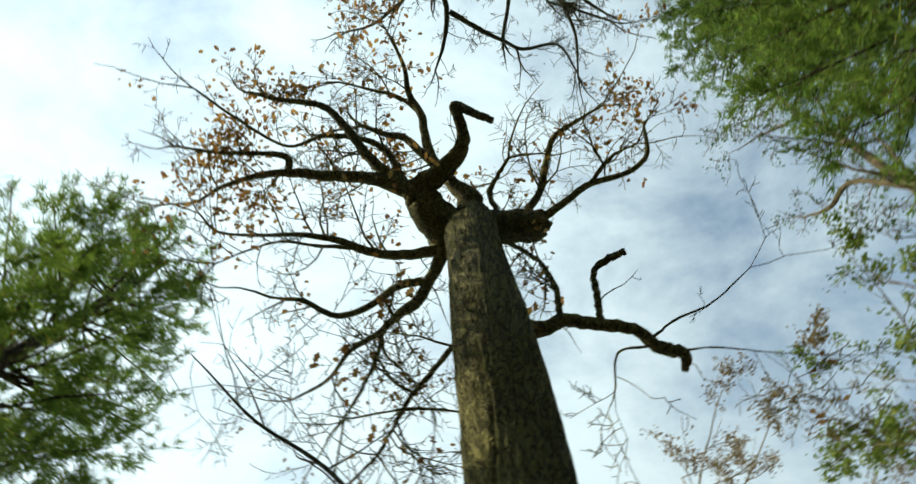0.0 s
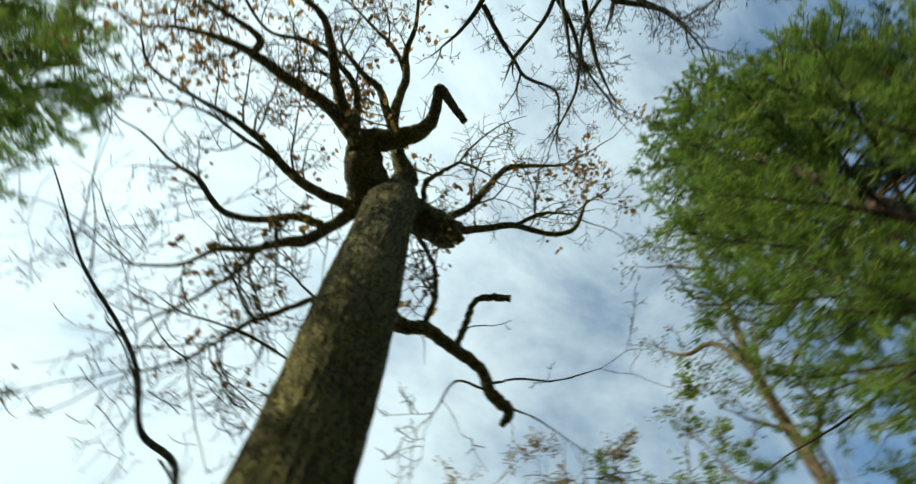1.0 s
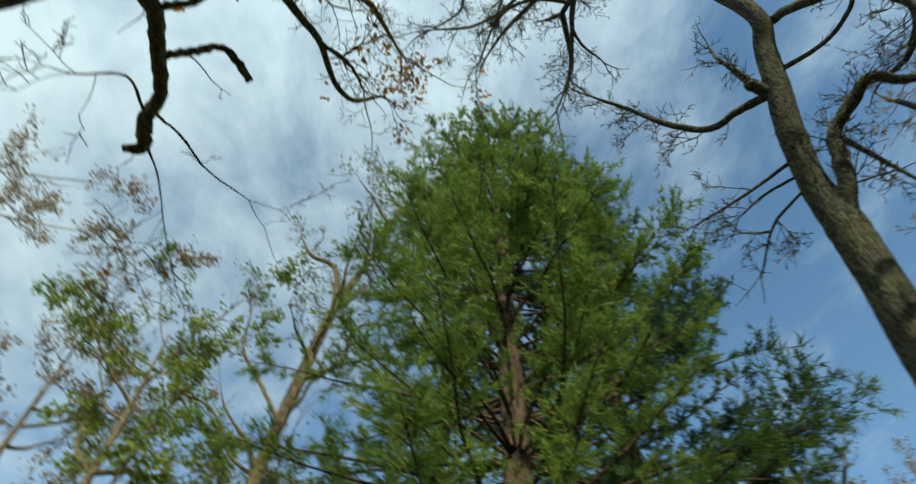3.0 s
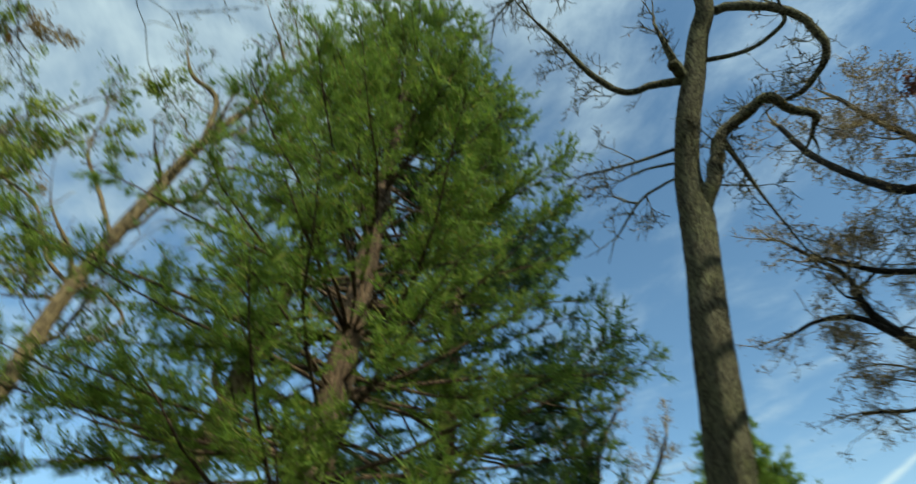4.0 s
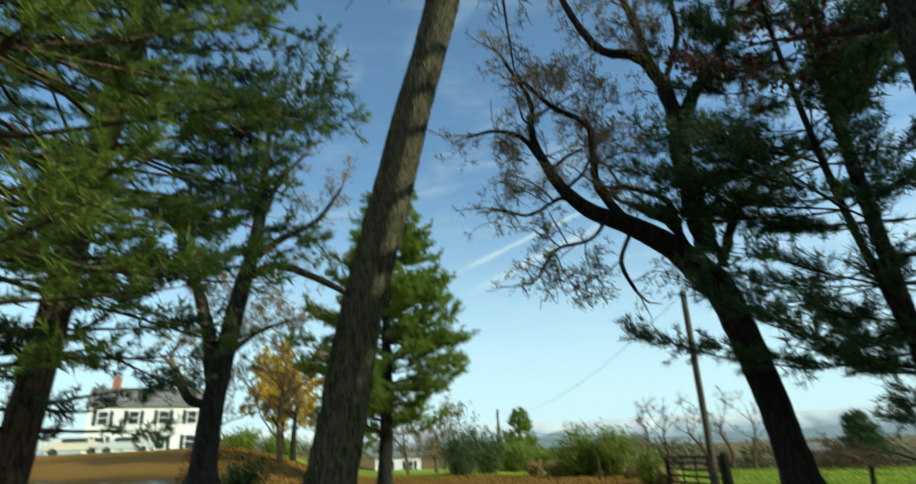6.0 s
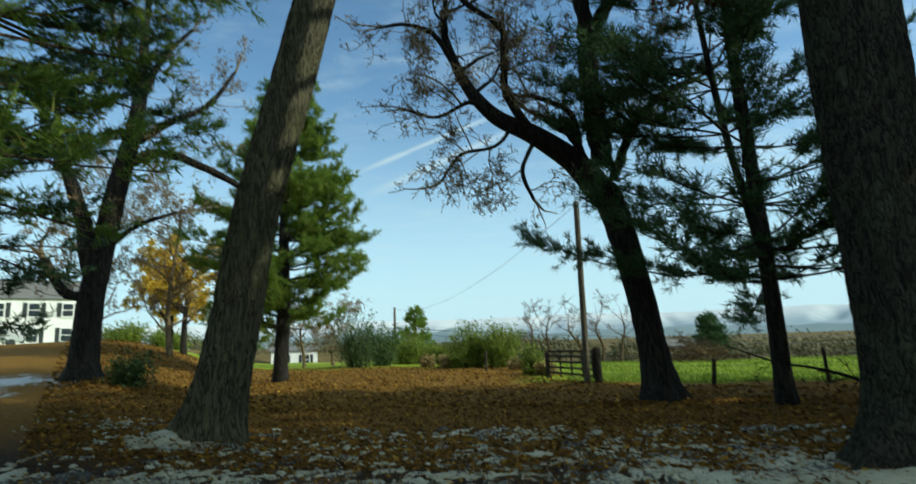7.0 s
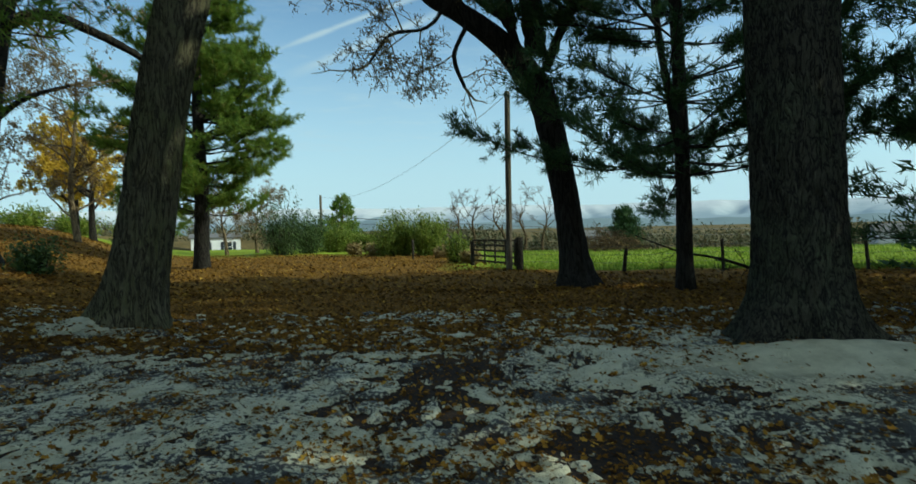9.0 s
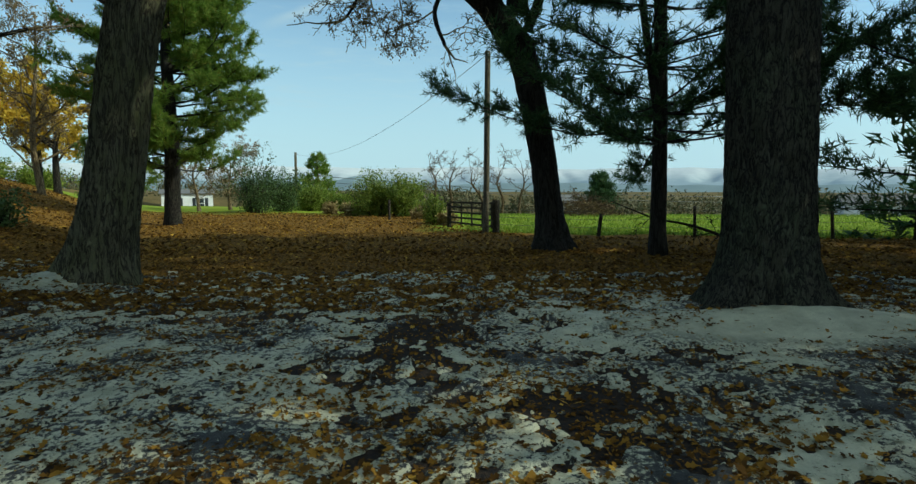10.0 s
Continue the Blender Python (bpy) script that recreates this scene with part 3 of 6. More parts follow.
# ---- the great oak ----
OAK_LIMBS = [
    [(-0.97, -2.63, 7.74, 0.152), (-1.32, -2.46, 7.47, 0.112), (-1.53, -2.32, 7.48, 0.099), (-1.96, -2.29, 7.47, 0.092), (-2.32, -2.27, 7.46, 0.086), (-2.6, -2.37, 7.3, 0.097), (-2.84, -2.35, 7.2, 0.089), (-2.86, -2.52, 7.11, 0.044)],
    [(-1.96, -2.28, 7.48, 0.053), (-1.9, -2.06, 7.69, 0.054), (-1.85, -1.8, 7.89, 0.048), (-1.99, -1.62, 7.9, 0.055), (-2.14, -1.5, 7.88, 0.054)],
    [(-1.48, -2.33, 7.48, 0.046), (-1.45, -2.14, 7.67, 0.047), (-1.33, -1.94, 7.98, 0.042), (-1.14, -1.9, 8.45, 0.037), (-0.92, -1.94, 8.99, 0.04)],
    [(-2.53, -2.28, 7.37, 0.02), (-2.81, -2.09, 7.55, 0.017), (-3.2, -1.86, 7.66, 0.013), (-3.62, -1.43, 7.89, 0.007)],
    [(-2.82, -2.32, 7.21, 0.019), (-3.17, -2.21, 7.2, 0.013), (-3.75, -2.12, 7.11, 0.009), (-4.37, -1.96, 6.97, 0.006)],
    [(-2.47, -2.38, 7.3, 0.019), (-2.13, -2.49, 7.21, 0.016), (-2.08, -2.77, 6.86, 0.012), (-2.0, -2.92, 6.69, 0.006)],
    [(-0.38, -2.09, 9.83, 0.265), (-0.83, -1.91, 9.69, 0.234), (-1.18, -1.8, 9.51, 0.229), (-1.37, -1.7, 9.45, 0.185), (-1.45, -1.63, 9.45, 0.117)],
    [(-1.37, -1.67, 9.51, 0.084), (-1.75, -1.31, 9.71, 0.068), (-2.04, -1.07, 9.89, 0.061), (-2.6, -0.82, 10.07, 0.053), (-2.86, -0.5, 10.22, 0.044), (-2.78, -0.11, 10.47, 0.027), (-2.88, 0.04, 10.55, 0.009)],
    [(-2.04, -1.06, 9.89, 0.043), (-2.29, -0.65, 10.07, 0.035), (-2.66, -0.38, 10.19, 0.018)],
    [(-1.1, -1.77, 9.63, 0.069), (-1.35, -1.31, 9.99, 0.071), (-1.4, -0.9, 10.34, 0.063), (-1.47, -0.54, 10.56, 0.055), (-1.82, -0.21, 10.72, 0.037), (-2.16, 0.07, 10.85, 0.019)],
    [(-0.86, -1.85, 9.75, 0.052), (-0.62, -1.52, 10.14, 0.054), (-0.71, -1.26, 10.38, 0.046), (-0.83, -0.98, 10.51, 0.028)],
    [(-0.27, -2.26, 9.69, 0.35), (0.13, -1.99, 9.76, 0.314), (0.43, -1.71, 9.91, 0.255), (0.57, -1.59, 9.93, 0.193)],
    [(0.49, -1.66, 9.92, 0.149), (1.15, -1.58, 9.97, 0.123), (1.86, -1.68, 10.03, 0.098), (2.45, -1.75, 10.08, 0.08), (2.94, -1.89, 10.11, 0.063), (3.49, -2.18, 10.16, 0.045), (3.91, -2.51, 10.23, 0.028), (4.32, -2.63, 10.23, 0.018)],
    [(2.47, -1.76, 10.07, 0.062), (2.53, -1.55, 10.2, 0.063), (2.94, -1.57, 10.28, 0.045), (3.56, -1.67, 10.25, 0.036), (4.28, -1.7, 10.25, 0.018)],
    [(0.52, -1.67, 9.92, 0.123), (1.06, -1.45, 10.11, 0.107), (1.43, -1.23, 10.3, 0.09), (1.78, -0.94, 10.47, 0.082), (2.19, -0.73, 10.71, 0.065), (2.72, -0.74, 10.78, 0.056), (3.08, -0.77, 10.87, 0.047)],
    [(0.47, -1.63, 9.93, 0.193), (0.1, -1.2, 9.91, 0.147), (-0.07, -0.83, 9.96, 0.129), (0.02, -0.55, 10.08, 0.104), (0.16, -0.34, 10.19, 0.087), (0.04, -0.33, 10.14, 0.087), (-0.19, -0.38, 9.99, 0.077), (-0.43, -0.42, 9.88, 0.067)],
    [(-0.03, -1.43, 10.08, 0.089), (0.33, -1.22, 10.21, 0.081), (0.59, -1.08, 10.31, 0.081), (0.86, -0.96, 10.51, 0.073), (1.16, -0.98, 10.67, 0.056), (1.57, -0.93, 10.82, 0.038)],
    [(-0.34, -2.14, 9.82, 0.266), (-0.35, -1.7, 10.12, 0.199), (0.02, -1.49, 10.37, 0.12), (0.43, -1.14, 10.72, 0.094), (0.66, -0.64, 11.06, 0.077), (0.96, -0.31, 11.35, 0.059), (1.14, 0.13, 11.53, 0.04), (1.55, 0.65, 11.76, 0.02)],
    [(0.73, -0.56, 11.16, 0.049), (1.14, -0.4, 11.33, 0.039), (1.55, -0.37, 11.37, 0.03), (2.15, -0.34, 11.36, 0.02)],
    [(-0.16, -2.31, 9.47, 0.128), (0.48, -2.45, 9.2, 0.091), (0.99, -2.5, 9.24, 0.083), (1.43, -2.44, 9.3, 0.067), (1.93, -2.44, 9.29, 0.05), (2.51, -2.56, 9.31, 0.033), (3.13, -2.62, 9.28, 0.025), (3.49, -2.44, 9.42, 0.017)],
    [(1.15, -2.47, 9.23, 0.041), (1.73, -2.54, 9.2, 0.033), (2.32, -2.61, 9.24, 0.025), (3.01, -2.97, 8.97, 0.016)],
    [(-0.08, -2.31, 9.26, 0.108), (0.05, -2.63, 8.84, 0.096), (0.16, -2.87, 8.64, 0.094), (0.38, -3.04, 8.44, 0.069), (0.56, -3.23, 8.23, 0.053), (0.87, -3.42, 7.99, 0.037), (1.05, -3.7, 7.69, 0.028), (1.38, -3.86, 7.39, 0.014)],
    [(0.53, -3.2, 8.25, 0.045), (0.53, -3.45, 8.01, 0.037), (0.62, -3.75, 7.71, 0.029), (0.75, -4.0, 7.42, 0.021)],
    [(0.13, -2.64, 8.83, 0.072), (0.47, -2.77, 8.77, 0.064), (0.8, -3.07, 8.62, 0.055), (1.19, -3.22, 8.49, 0.047), (1.65, -3.12, 8.56, 0.039), (1.87, -3.11, 8.5, 0.031)],
    [(-0.47, -2.59, 7.43, 0.046), (-0.21, -2.92, 7.07, 0.038), (-0.02, -3.14, 6.83, 0.037), (0.11, -3.35, 6.58, 0.03), (0.24, -3.58, 6.29, 0.023), (0.43, -3.72, 6.03, 0.016)],
    [(-0.53, -2.91, 6.24, 0.016), (0.01, -2.97, 6.23, 0.016), (0.54, -3.21, 6.28, 0.011)],
    [(0.6, -1.63, 9.92, 0.07), (1.19, -1.15, 10.45, 0.055), (2.06, -1.16, 10.59, 0.046), (2.69, -1.44, 10.6, 0.028), (3.57, -1.14, 10.65, 0.028), (4.23, -0.81, 10.63, 0.018)],
]
BARE_LIMBS = [
    [(-3.29, 9.14, 10.54, 0.252), (-2.41, 9.03, 11.48, 0.217), (-1.96, 8.92, 12.08, 0.181), (-1.39, 9.07, 12.31, 0.167), (-0.77, 9.19, 12.4, 0.139), (-0.66, 9.61, 12.17, 0.126), (-0.4, 9.93, 11.88, 0.111), (-0.62, 10.1, 11.71, 0.074)],
    [(-1.93, 8.95, 12.06, 0.077), (-2.03, 9.49, 11.41, 0.064), (-2.11, 9.94, 10.79, 0.037), (-2.16, 10.68, 9.74, 0.024)],
    [(-1.61, 8.27, 13.53, 0.122), (-2.26, 7.79, 13.74, 0.111), (-2.8, 7.38, 13.76, 0.098), (-3.08, 6.64, 14.35, 0.086), (-3.09, 5.81, 14.97, 0.058), (-3.12, 5.14, 15.34, 0.043)],
    [(-1.69, 8.26, 13.52, 0.136), (-1.67, 7.84, 13.8, 0.177), (-1.59, 7.69, 13.91, 0.109), (-1.38, 7.17, 14.7, 0.042)],
    [(-1.31, 8.34, 14.0, 0.083), (-0.44, 8.85, 13.7, 0.066), (0.38, 9.04, 13.81, 0.065), (0.58, 8.83, 14.08, 0.052)],
    [(-0.45, 8.31, 15.15, 0.141), (0.01, 8.38, 14.64, 0.135), (0.57, 8.91, 14.03, 0.117), (0.71, 9.41, 13.52, 0.115), (0.54, 9.78, 12.96, 0.101), (-0.17, 9.87, 12.62, 0.077), (-0.6, 9.74, 12.6, 0.052)],
    [(-2.63, 8.62, 12.31, 0.053), (-3.64, 7.96, 12.27, 0.041), (-4.55, 7.36, 12.36, 0.028)],
    [(-3.03, 8.72, 11.72, 0.04), (-3.92, 8.39, 11.56, 0.04), (-4.75, 8.35, 11.09, 0.027)],
    [(-2.93, 8.9, 12.27, 0.047), (-3.55, 8.36, 12.25, 0.036), (-4.14, 7.96, 12.09, 0.024)],
    [(-0.07, 4.76, 20.2, 0.141), (-0.7, 4.84, 19.96, 0.124), (-1.65, 4.85, 19.38, 0.106), (-2.56, 5.02, 18.7, 0.07), (-3.62, 5.13, 18.04, 0.035)],
    [(-1.49, 4.86, 19.49, 0.088), (-1.71, 3.67, 19.65, 0.071), (-2.4, 2.81, 19.52, 0.054), (-3.73, 2.49, 19.03, 0.036)],
    [(-2.18, 4.97, 18.97, 0.07), (-2.47, 5.33, 18.72, 0.052), (-2.66, 5.88, 18.4, 0.034)],
    [(-0.75, 3.76, 20.21, 0.09), (-1.41, 3.24, 19.96, 0.072), (-1.91, 2.81, 19.79, 0.054)],
    [(-0.85, 1.58, 21.02, 0.075), (-1.52, 1.41, 20.69, 0.074), (-2.54, 1.71, 20.35, 0.056), (-3.24, 1.07, 20.09, 0.038)],
    [(-1.89, 4.72, 19.91, 0.123), (-3.06, 5.39, 19.56, 0.104), (-3.8, 5.32, 18.91, 0.067), (-4.43, 5.1, 18.28, 0.033)],
    [(-1.25, 4.18, 20.09, 0.107), (-2.66, 3.15, 19.63, 0.071), (-3.62, 2.64, 19.03, 0.035)],
    [(1.46, 2.9, 20.83, 0.111), (1.07, 2.07, 20.66, 0.111), (1.01, 1.01, 20.55, 0.075), (1.12, 0.26, 20.36, 0.037)],
    [(0.98, 2.09, 20.66, 0.111), (-0.23, 1.68, 20.52, 0.093), (-1.21, 1.4, 20.31, 0.055), (-1.47, 0.99, 20.12, 0.037)],
    [(2.51, 2.19, 20.81, 0.074), (3.27, 1.31, 20.47, 0.055), (4.08, 0.87, 20.14, 0.036)],
    [(-2.39, 3.03, 20.61, 0.073), (-3.03, 2.08, 20.34, 0.055), (-3.36, 0.88, 20.08, 0.037)],
]
CROOKED_LIMBS = [
    [(1.49, 14.42, 5.93, 0.272), (1.42, 14.43, 7.15, 0.269), (1.32, 14.44, 8.67, 0.269), (1.35, 14.44, 9.54, 0.245), (1.19, 14.35, 10.87, 0.207), (0.64, 14.29, 11.85, 0.165), (-0.24, 14.2, 12.24, 0.136), (-0.87, 14.17, 13.49, 0.107), (-1.33, 14.04, 15.03, 0.093), (-1.46, 13.92, 16.55, 0.077)],
    [(-0.23, 14.2, 6.81, 0.13), (-0.86, 14.07, 7.88, 0.106), (-0.88, 13.97, 8.88, 0.093), (-0.95, 13.97, 9.82, 0.08), (-1.78, 13.89, 10.53, 0.066), (-2.53, 13.67, 11.46, 0.051)],
    [(1.05, 14.26, 5.9, 0.122), (0.78, 14.18, 6.59, 0.112), (0.35, 14.2, 7.0, 0.1), (-0.01, 14.15, 7.22, 0.073)],
    [(0.93, 14.27, 6.44, 0.097), (0.79, 14.18, 7.2, 0.085), (0.34, 14.2, 7.6, 0.073), (-0.29, 14.1, 7.84, 0.06)],
    [(1.35, 14.44, 9.36, 0.183), (1.92, 14.47, 10.3, 0.17), (2.74, 14.44, 11.33, 0.125), (3.26, 14.44, 12.53, 0.08), (3.67, 14.44, 13.87, 0.049)],
    [(1.04, 14.31, 11.2, 0.113), (0.73, 14.28, 13.1, 0.102), (0.37, 14.3, 14.69, 0.072), (0.13, 14.3, 16.35, 0.056)],
    [(1.73, 14.5, 5.48, 0.12), (2.33, 14.51, 6.82, 0.11), (3.19, 14.56, 7.71, 0.083), (3.94, 14.47, 7.93, 0.054)],
    [(-0.25, 14.2, 6.58, 0.058), (-0.56, 13.99, 5.75, 0.056), (-0.31, 13.9, 4.95, 0.04)],
    [(1.24, 14.35, 10.75, 0.095), (1.81, 14.39, 12.29, 0.082), (1.88, 14.38, 14.02, 0.068), (2.44, 14.29, 15.08, 0.052)],
    [(-1.49, 14.02, 7.59, 0.076), (-1.89, 13.87, 7.71, 0.061), (-2.67, 13.64, 7.3, 0.046), (-3.36, 13.38, 7.44, 0.031)],
    [(-0.73, 14.08, 7.03, 0.059), (-1.24, 13.94, 6.46, 0.044), (-2.1, 13.74, 6.25, 0.044), (-2.6, 13.55, 5.53, 0.029)],
    [(-2.09, 13.94, 8.57, 0.079), (-2.7, 13.74, 9.66, 0.066), (-3.44, 13.47, 9.93, 0.05), (-4.05, 13.19, 9.77, 0.033)],
    [(-2.5, 13.88, 9.58, 0.066), (-2.4, 13.79, 10.77, 0.067), (-2.91, 13.69, 12.05, 0.053), (-3.19, 13.63, 12.66, 0.036)],
    [(1.67, 14.4, 9.24, 0.075), (2.13, 14.44, 8.95, 0.074), (2.61, 14.57, 8.53, 0.058), (3.15, 14.66, 8.42, 0.029)],
]
TAN_STEMS = [
    [(-9.13, -1.13, 4.69, 0.182), (-9.14, -1.05, 6.0, 0.185), (-9.14, -1.02, 7.98, 0.182), (-9.17, -0.71, 10.42, 0.174), (-9.19, -0.32, 13.0, 0.151), (-9.19, 0.36, 15.47, 0.127), (-9.16, 0.91, 17.75, 0.089), (-9.05, 1.68, 19.96, 0.059)],
    [(-9.19, -0.35, 12.85, 0.095), (-9.08, -0.53, 14.54, 0.088), (-9.11, -1.26, 15.02, 0.074), (-9.15, -1.68, 15.9, 0.031)],
    [(-9.17, -0.71, 10.42, 0.081), (-9.0, 0.02, 10.85, 0.073), (-8.9, 0.28, 11.97, 0.065), (-8.77, 0.72, 12.17, 0.04)],
    [(-9.19, 0.46, 15.73, 0.097), (-9.04, 1.01, 15.28, 0.08), (-8.82, 1.8, 15.12, 0.064), (-8.6, 2.3, 14.56, 0.047)],
    [(-9.14, -1.02, 7.98, 0.057), (-9.27, -1.56, 8.45, 0.049), (-9.34, -2.2, 9.47, 0.041), (-9.46, -2.93, 9.9, 0.031)],
    [(-9.16, -0.88, 9.2, 0.063), (-9.28, -1.48, 10.26, 0.056), (-9.37, -2.08, 11.25, 0.047), (-9.34, -2.23, 12.41, 0.025)],
    [(-9.14, -1.07, 7.7, 0.047), (-9.07, -0.73, 8.07, 0.039), (-9.0, -0.11, 7.62, 0.038), (-8.89, -0.41, 7.01, 0.027), (-8.77, -0.76, 6.19, 0.016)],
]
MID_STEMS = [
    [(-11.81, 2.15, 4.19, 0.302), (-11.81, 2.15, 6.54, 0.286), (-11.73, 2.54, 8.53, 0.275), (-11.68, 2.76, 10.26, 0.248), (-11.59, 3.11, 11.99, 0.196), (-11.48, 3.49, 14.29, 0.134)],
    [(-11.74, 2.5, 8.29, 0.111), (-11.82, 2.06, 8.8, 0.087), (-11.84, 1.93, 9.54, 0.077), (-11.92, 1.39, 9.94, 0.052)],
    [(-11.71, 2.62, 8.63, 0.101), (-11.48, 3.14, 8.69, 0.09), (-11.2, 3.7, 8.35, 0.064)],
]


def build_oak():
    g = np.random.default_rng(11)
    oak = thing("oak_tree", "tall old oak with furrowed mossy bark and a few brown leaves", "tree", at=(-1.62, -4.2, 0))
    geo = Geo()
    tr = smooth_line([(-1.62, -4.2, -0.15, 0.62), (-1.47, -3.95, 1.2, 0.48), (-1.19, -3.4, 3.2, 0.43), (-0.915, -2.79, 5.28, 0.40),
                      (-0.735, -2.43, 6.19, 0.39), (-0.61, -2.21, 6.97, 0.38), (-0.49, -2.05, 8.3, 0.365), (-0.42, -1.98, 9.4, 0.39), (-0.40, -1.95, 9.9, 0.30)], 24)
    tube(geo, tr[:, :3], tr[:, 3], 96, furrows(4, 0.05, 34, 0.75, 0.9))
    part("trunk", geo, BARK_OAK, oak)
    twigs, tips = Geo(), []
    for k, pts in enumerate(OAK_LIMBS):
        broken = k in (0, 1, 6, 15)
        pts = [(x, y, z, r if r > 0.14 else r * 0.82) for x, y, z, r in pts]
        thick = pts[0][3] > 0.05
        ln, rd = limb(oak, None, pts, BARK_OAK, 20 + k, 6, 14 if thick else 8, "broken_limb" if broken else "limb", 0.10 if thick else 0.05, knots=0.03 if thick else 0.10)
        if k in (11,):
            continue
        if not broken:
            run_out(twigs, g, ln, rd, tips, 0.0055)
        if broken:
            sprout(twigs, g, ln, rd, 2, 1.6, 0.7, 0.9, 0.0, 0.12, tips, 0.005)
        else:
            sprout(twigs, g, ln, rd, 2, 3.3, 1.4, 0.9, 0.12, 0.0, tips, 0.0055, 0.12)
    tagged(part("twig_growth", twigs, BARK_OAK, oak), kind="stuff")
    P, W = np.array([p for p, _ in tips]), np.array([d for _, d in tips])
    # leaves hang on in clusters, mostly in the upper crown
    lump = np.sin(2.1 * P[:, 0] + 1.0) + np.sin(2.4 * P[:, 1]) + np.sin(1.7 * P[:, 2] + 0.5)
    high = np.clip((P[:, 2] - 8.5) / 2.0, 0, 1)
    pick = g.random(len(P)) < 0.02 + 0.18 * high * (lump > 0.1)
    leaves = Geo()
    leaf_cloud(leaves, g, P[pick], W[pick], 0.105, 6, 0.13, 0.5, True)
    tagged(part("leaves", leaves, LEAF_BROWN, oak, "sparse clusters of dry brown leaves"), kind="stuff")


build_oak()


def spread_tree(name, label, base, trunk, limbs, material, seed, density=2.0, length=1.2, depth=2, leaf=None, leaf_share=0.1, leaf_size=0.07, seg=40, depth_bark=0.06, flare=0.6, grav=0.0, up=0.12, per_leaf=2, ridges=26, first=0.25, rmin=0.004, group="", twig=None):
    g = np.random.default_rng(seed)
    tree = thing(name, label, "tree", group, at=base)
    geo = Geo()
    tr = smooth_line(trunk, 16 if seg > 20 else 6)
    tube(geo, tr[:, :3], tr[:, 3], seg, furrows(seed, depth_bark, ridges, flare, 0.8, base[2]))
    part("trunk", geo, material, tree)
    twigs, tips = Geo(), []
    for k, pts in enumerate(limbs):
        ln, rd = limb(tree, None, pts, material, seed + k, 6, 12 if pts[0][3] > 0.06 else 7, "limb", 0.08, knots=0.04)
        run_out(twigs, g, ln, rd, tips, rmin)
        sprout(twigs, g, ln, rd, depth, density, length, 0.85, up, grav, tips, rmin, first)
    if twigs.n:
        tagged(part("twig_growth", twigs, twig or material, tree), kind="stuff")
    if leaf is not None and tips:
        P, W = np.array([p for p, _ in tips]), np.array([d for _, d in tips])
        pick = g.random(len(P)) < leaf_share
        lv = Geo()
        leaf_cloud(lv, g, P[pick], W[pick], leaf_size, per_leaf, 0.08, 0.4)
        tagged(part("leaves", lv, leaf, tree), kind="stuff")
    return tree


def auto_limbs(g, trunk, n, z0, length, r, up=0.4, bend=0.16, az=None):
    """Boughs round a trunk line, longer low down."""
    tr = smooth_line(trunk, 10)
    out = []
    for k in range(n):
        zz = z0 + (tr[-1, 2] - z0) * (k + g.random()) / n
        i = int(np.argmin(abs(tr[:, 2] - zz)))
        a = g.uniform(0, 6.28) if az is None else radians(g.uniform(*az))
        ln, rd = wander(g, tr[i, :3], (math.sin(a), math.cos(a), up), length * g.uniform(0.6, 1.1), min(r, tr[i, 3] * 0.7), r * 0.15, 5, bend, 0.05)
        out.append([(*p, q) for p, q in zip(ln, rd)])
    return out


# ---- the trees round the lawn ----
LEAN_TRUNK = [(-5.88, 9.0, -0.12, 0.54), (-5.68, 9.05, 1.0, 0.46), (-5.50, 9.1, 2.0, 0.43), (-5.27, 9.1, 3.3, 0.395), (-4.95, 9.1, 4.7, 0.37), (-4.62, 9.1, 5.9, 0.36), (-4.07, 9.1, 8.0, 0.35), (-3.66, 9.1, 9.3, 0.34), (-3.28, 9.1, 10.7, 0.36), (-2.92, 8.85, 11.75, 0.28), (-2.2, 8.5, 12.8, 0.27), (-1.61, 8.35, 13.6, 0.25), (-0.95, 8.2, 14.56, 0.22), (-0.37, 8.0, 15.2, 0.19), (-0.1, 7.4, 16.8, 0.18), (0.2, 6.0, 19.2, 0.15), (0.0, 4.8, 20.2, 0.14)]
OVER = [[(0.2, 6.0, 19.2, 0.12), (1.0, 4.4, 20.4, 0.11), (1.46, 2.9, 20.83, 0.10)], [(0.1, 5.4, 19.7, 0.12), (-0.8, 5.0, 20.0, 0.11), (-1.9, 4.72, 19.9, 0.1)],
        [(0.9, 4.6, 20.3, 0.09), (2.0, 3.2, 20.8, 0.08), (2.51, 2.2, 20.8, 0.07)], [(0.0, 4.8, 20.2, 0.12), (-0.7, 3.3, 20.8, 0.09), (-0.85, 1.6, 21.0, 0.07)], [(-0.5, 3.8, 20.6, 0.09), (-1.6, 3.5, 20.7, 0.08), (-2.4, 3.0, 20.6, 0.07)]]
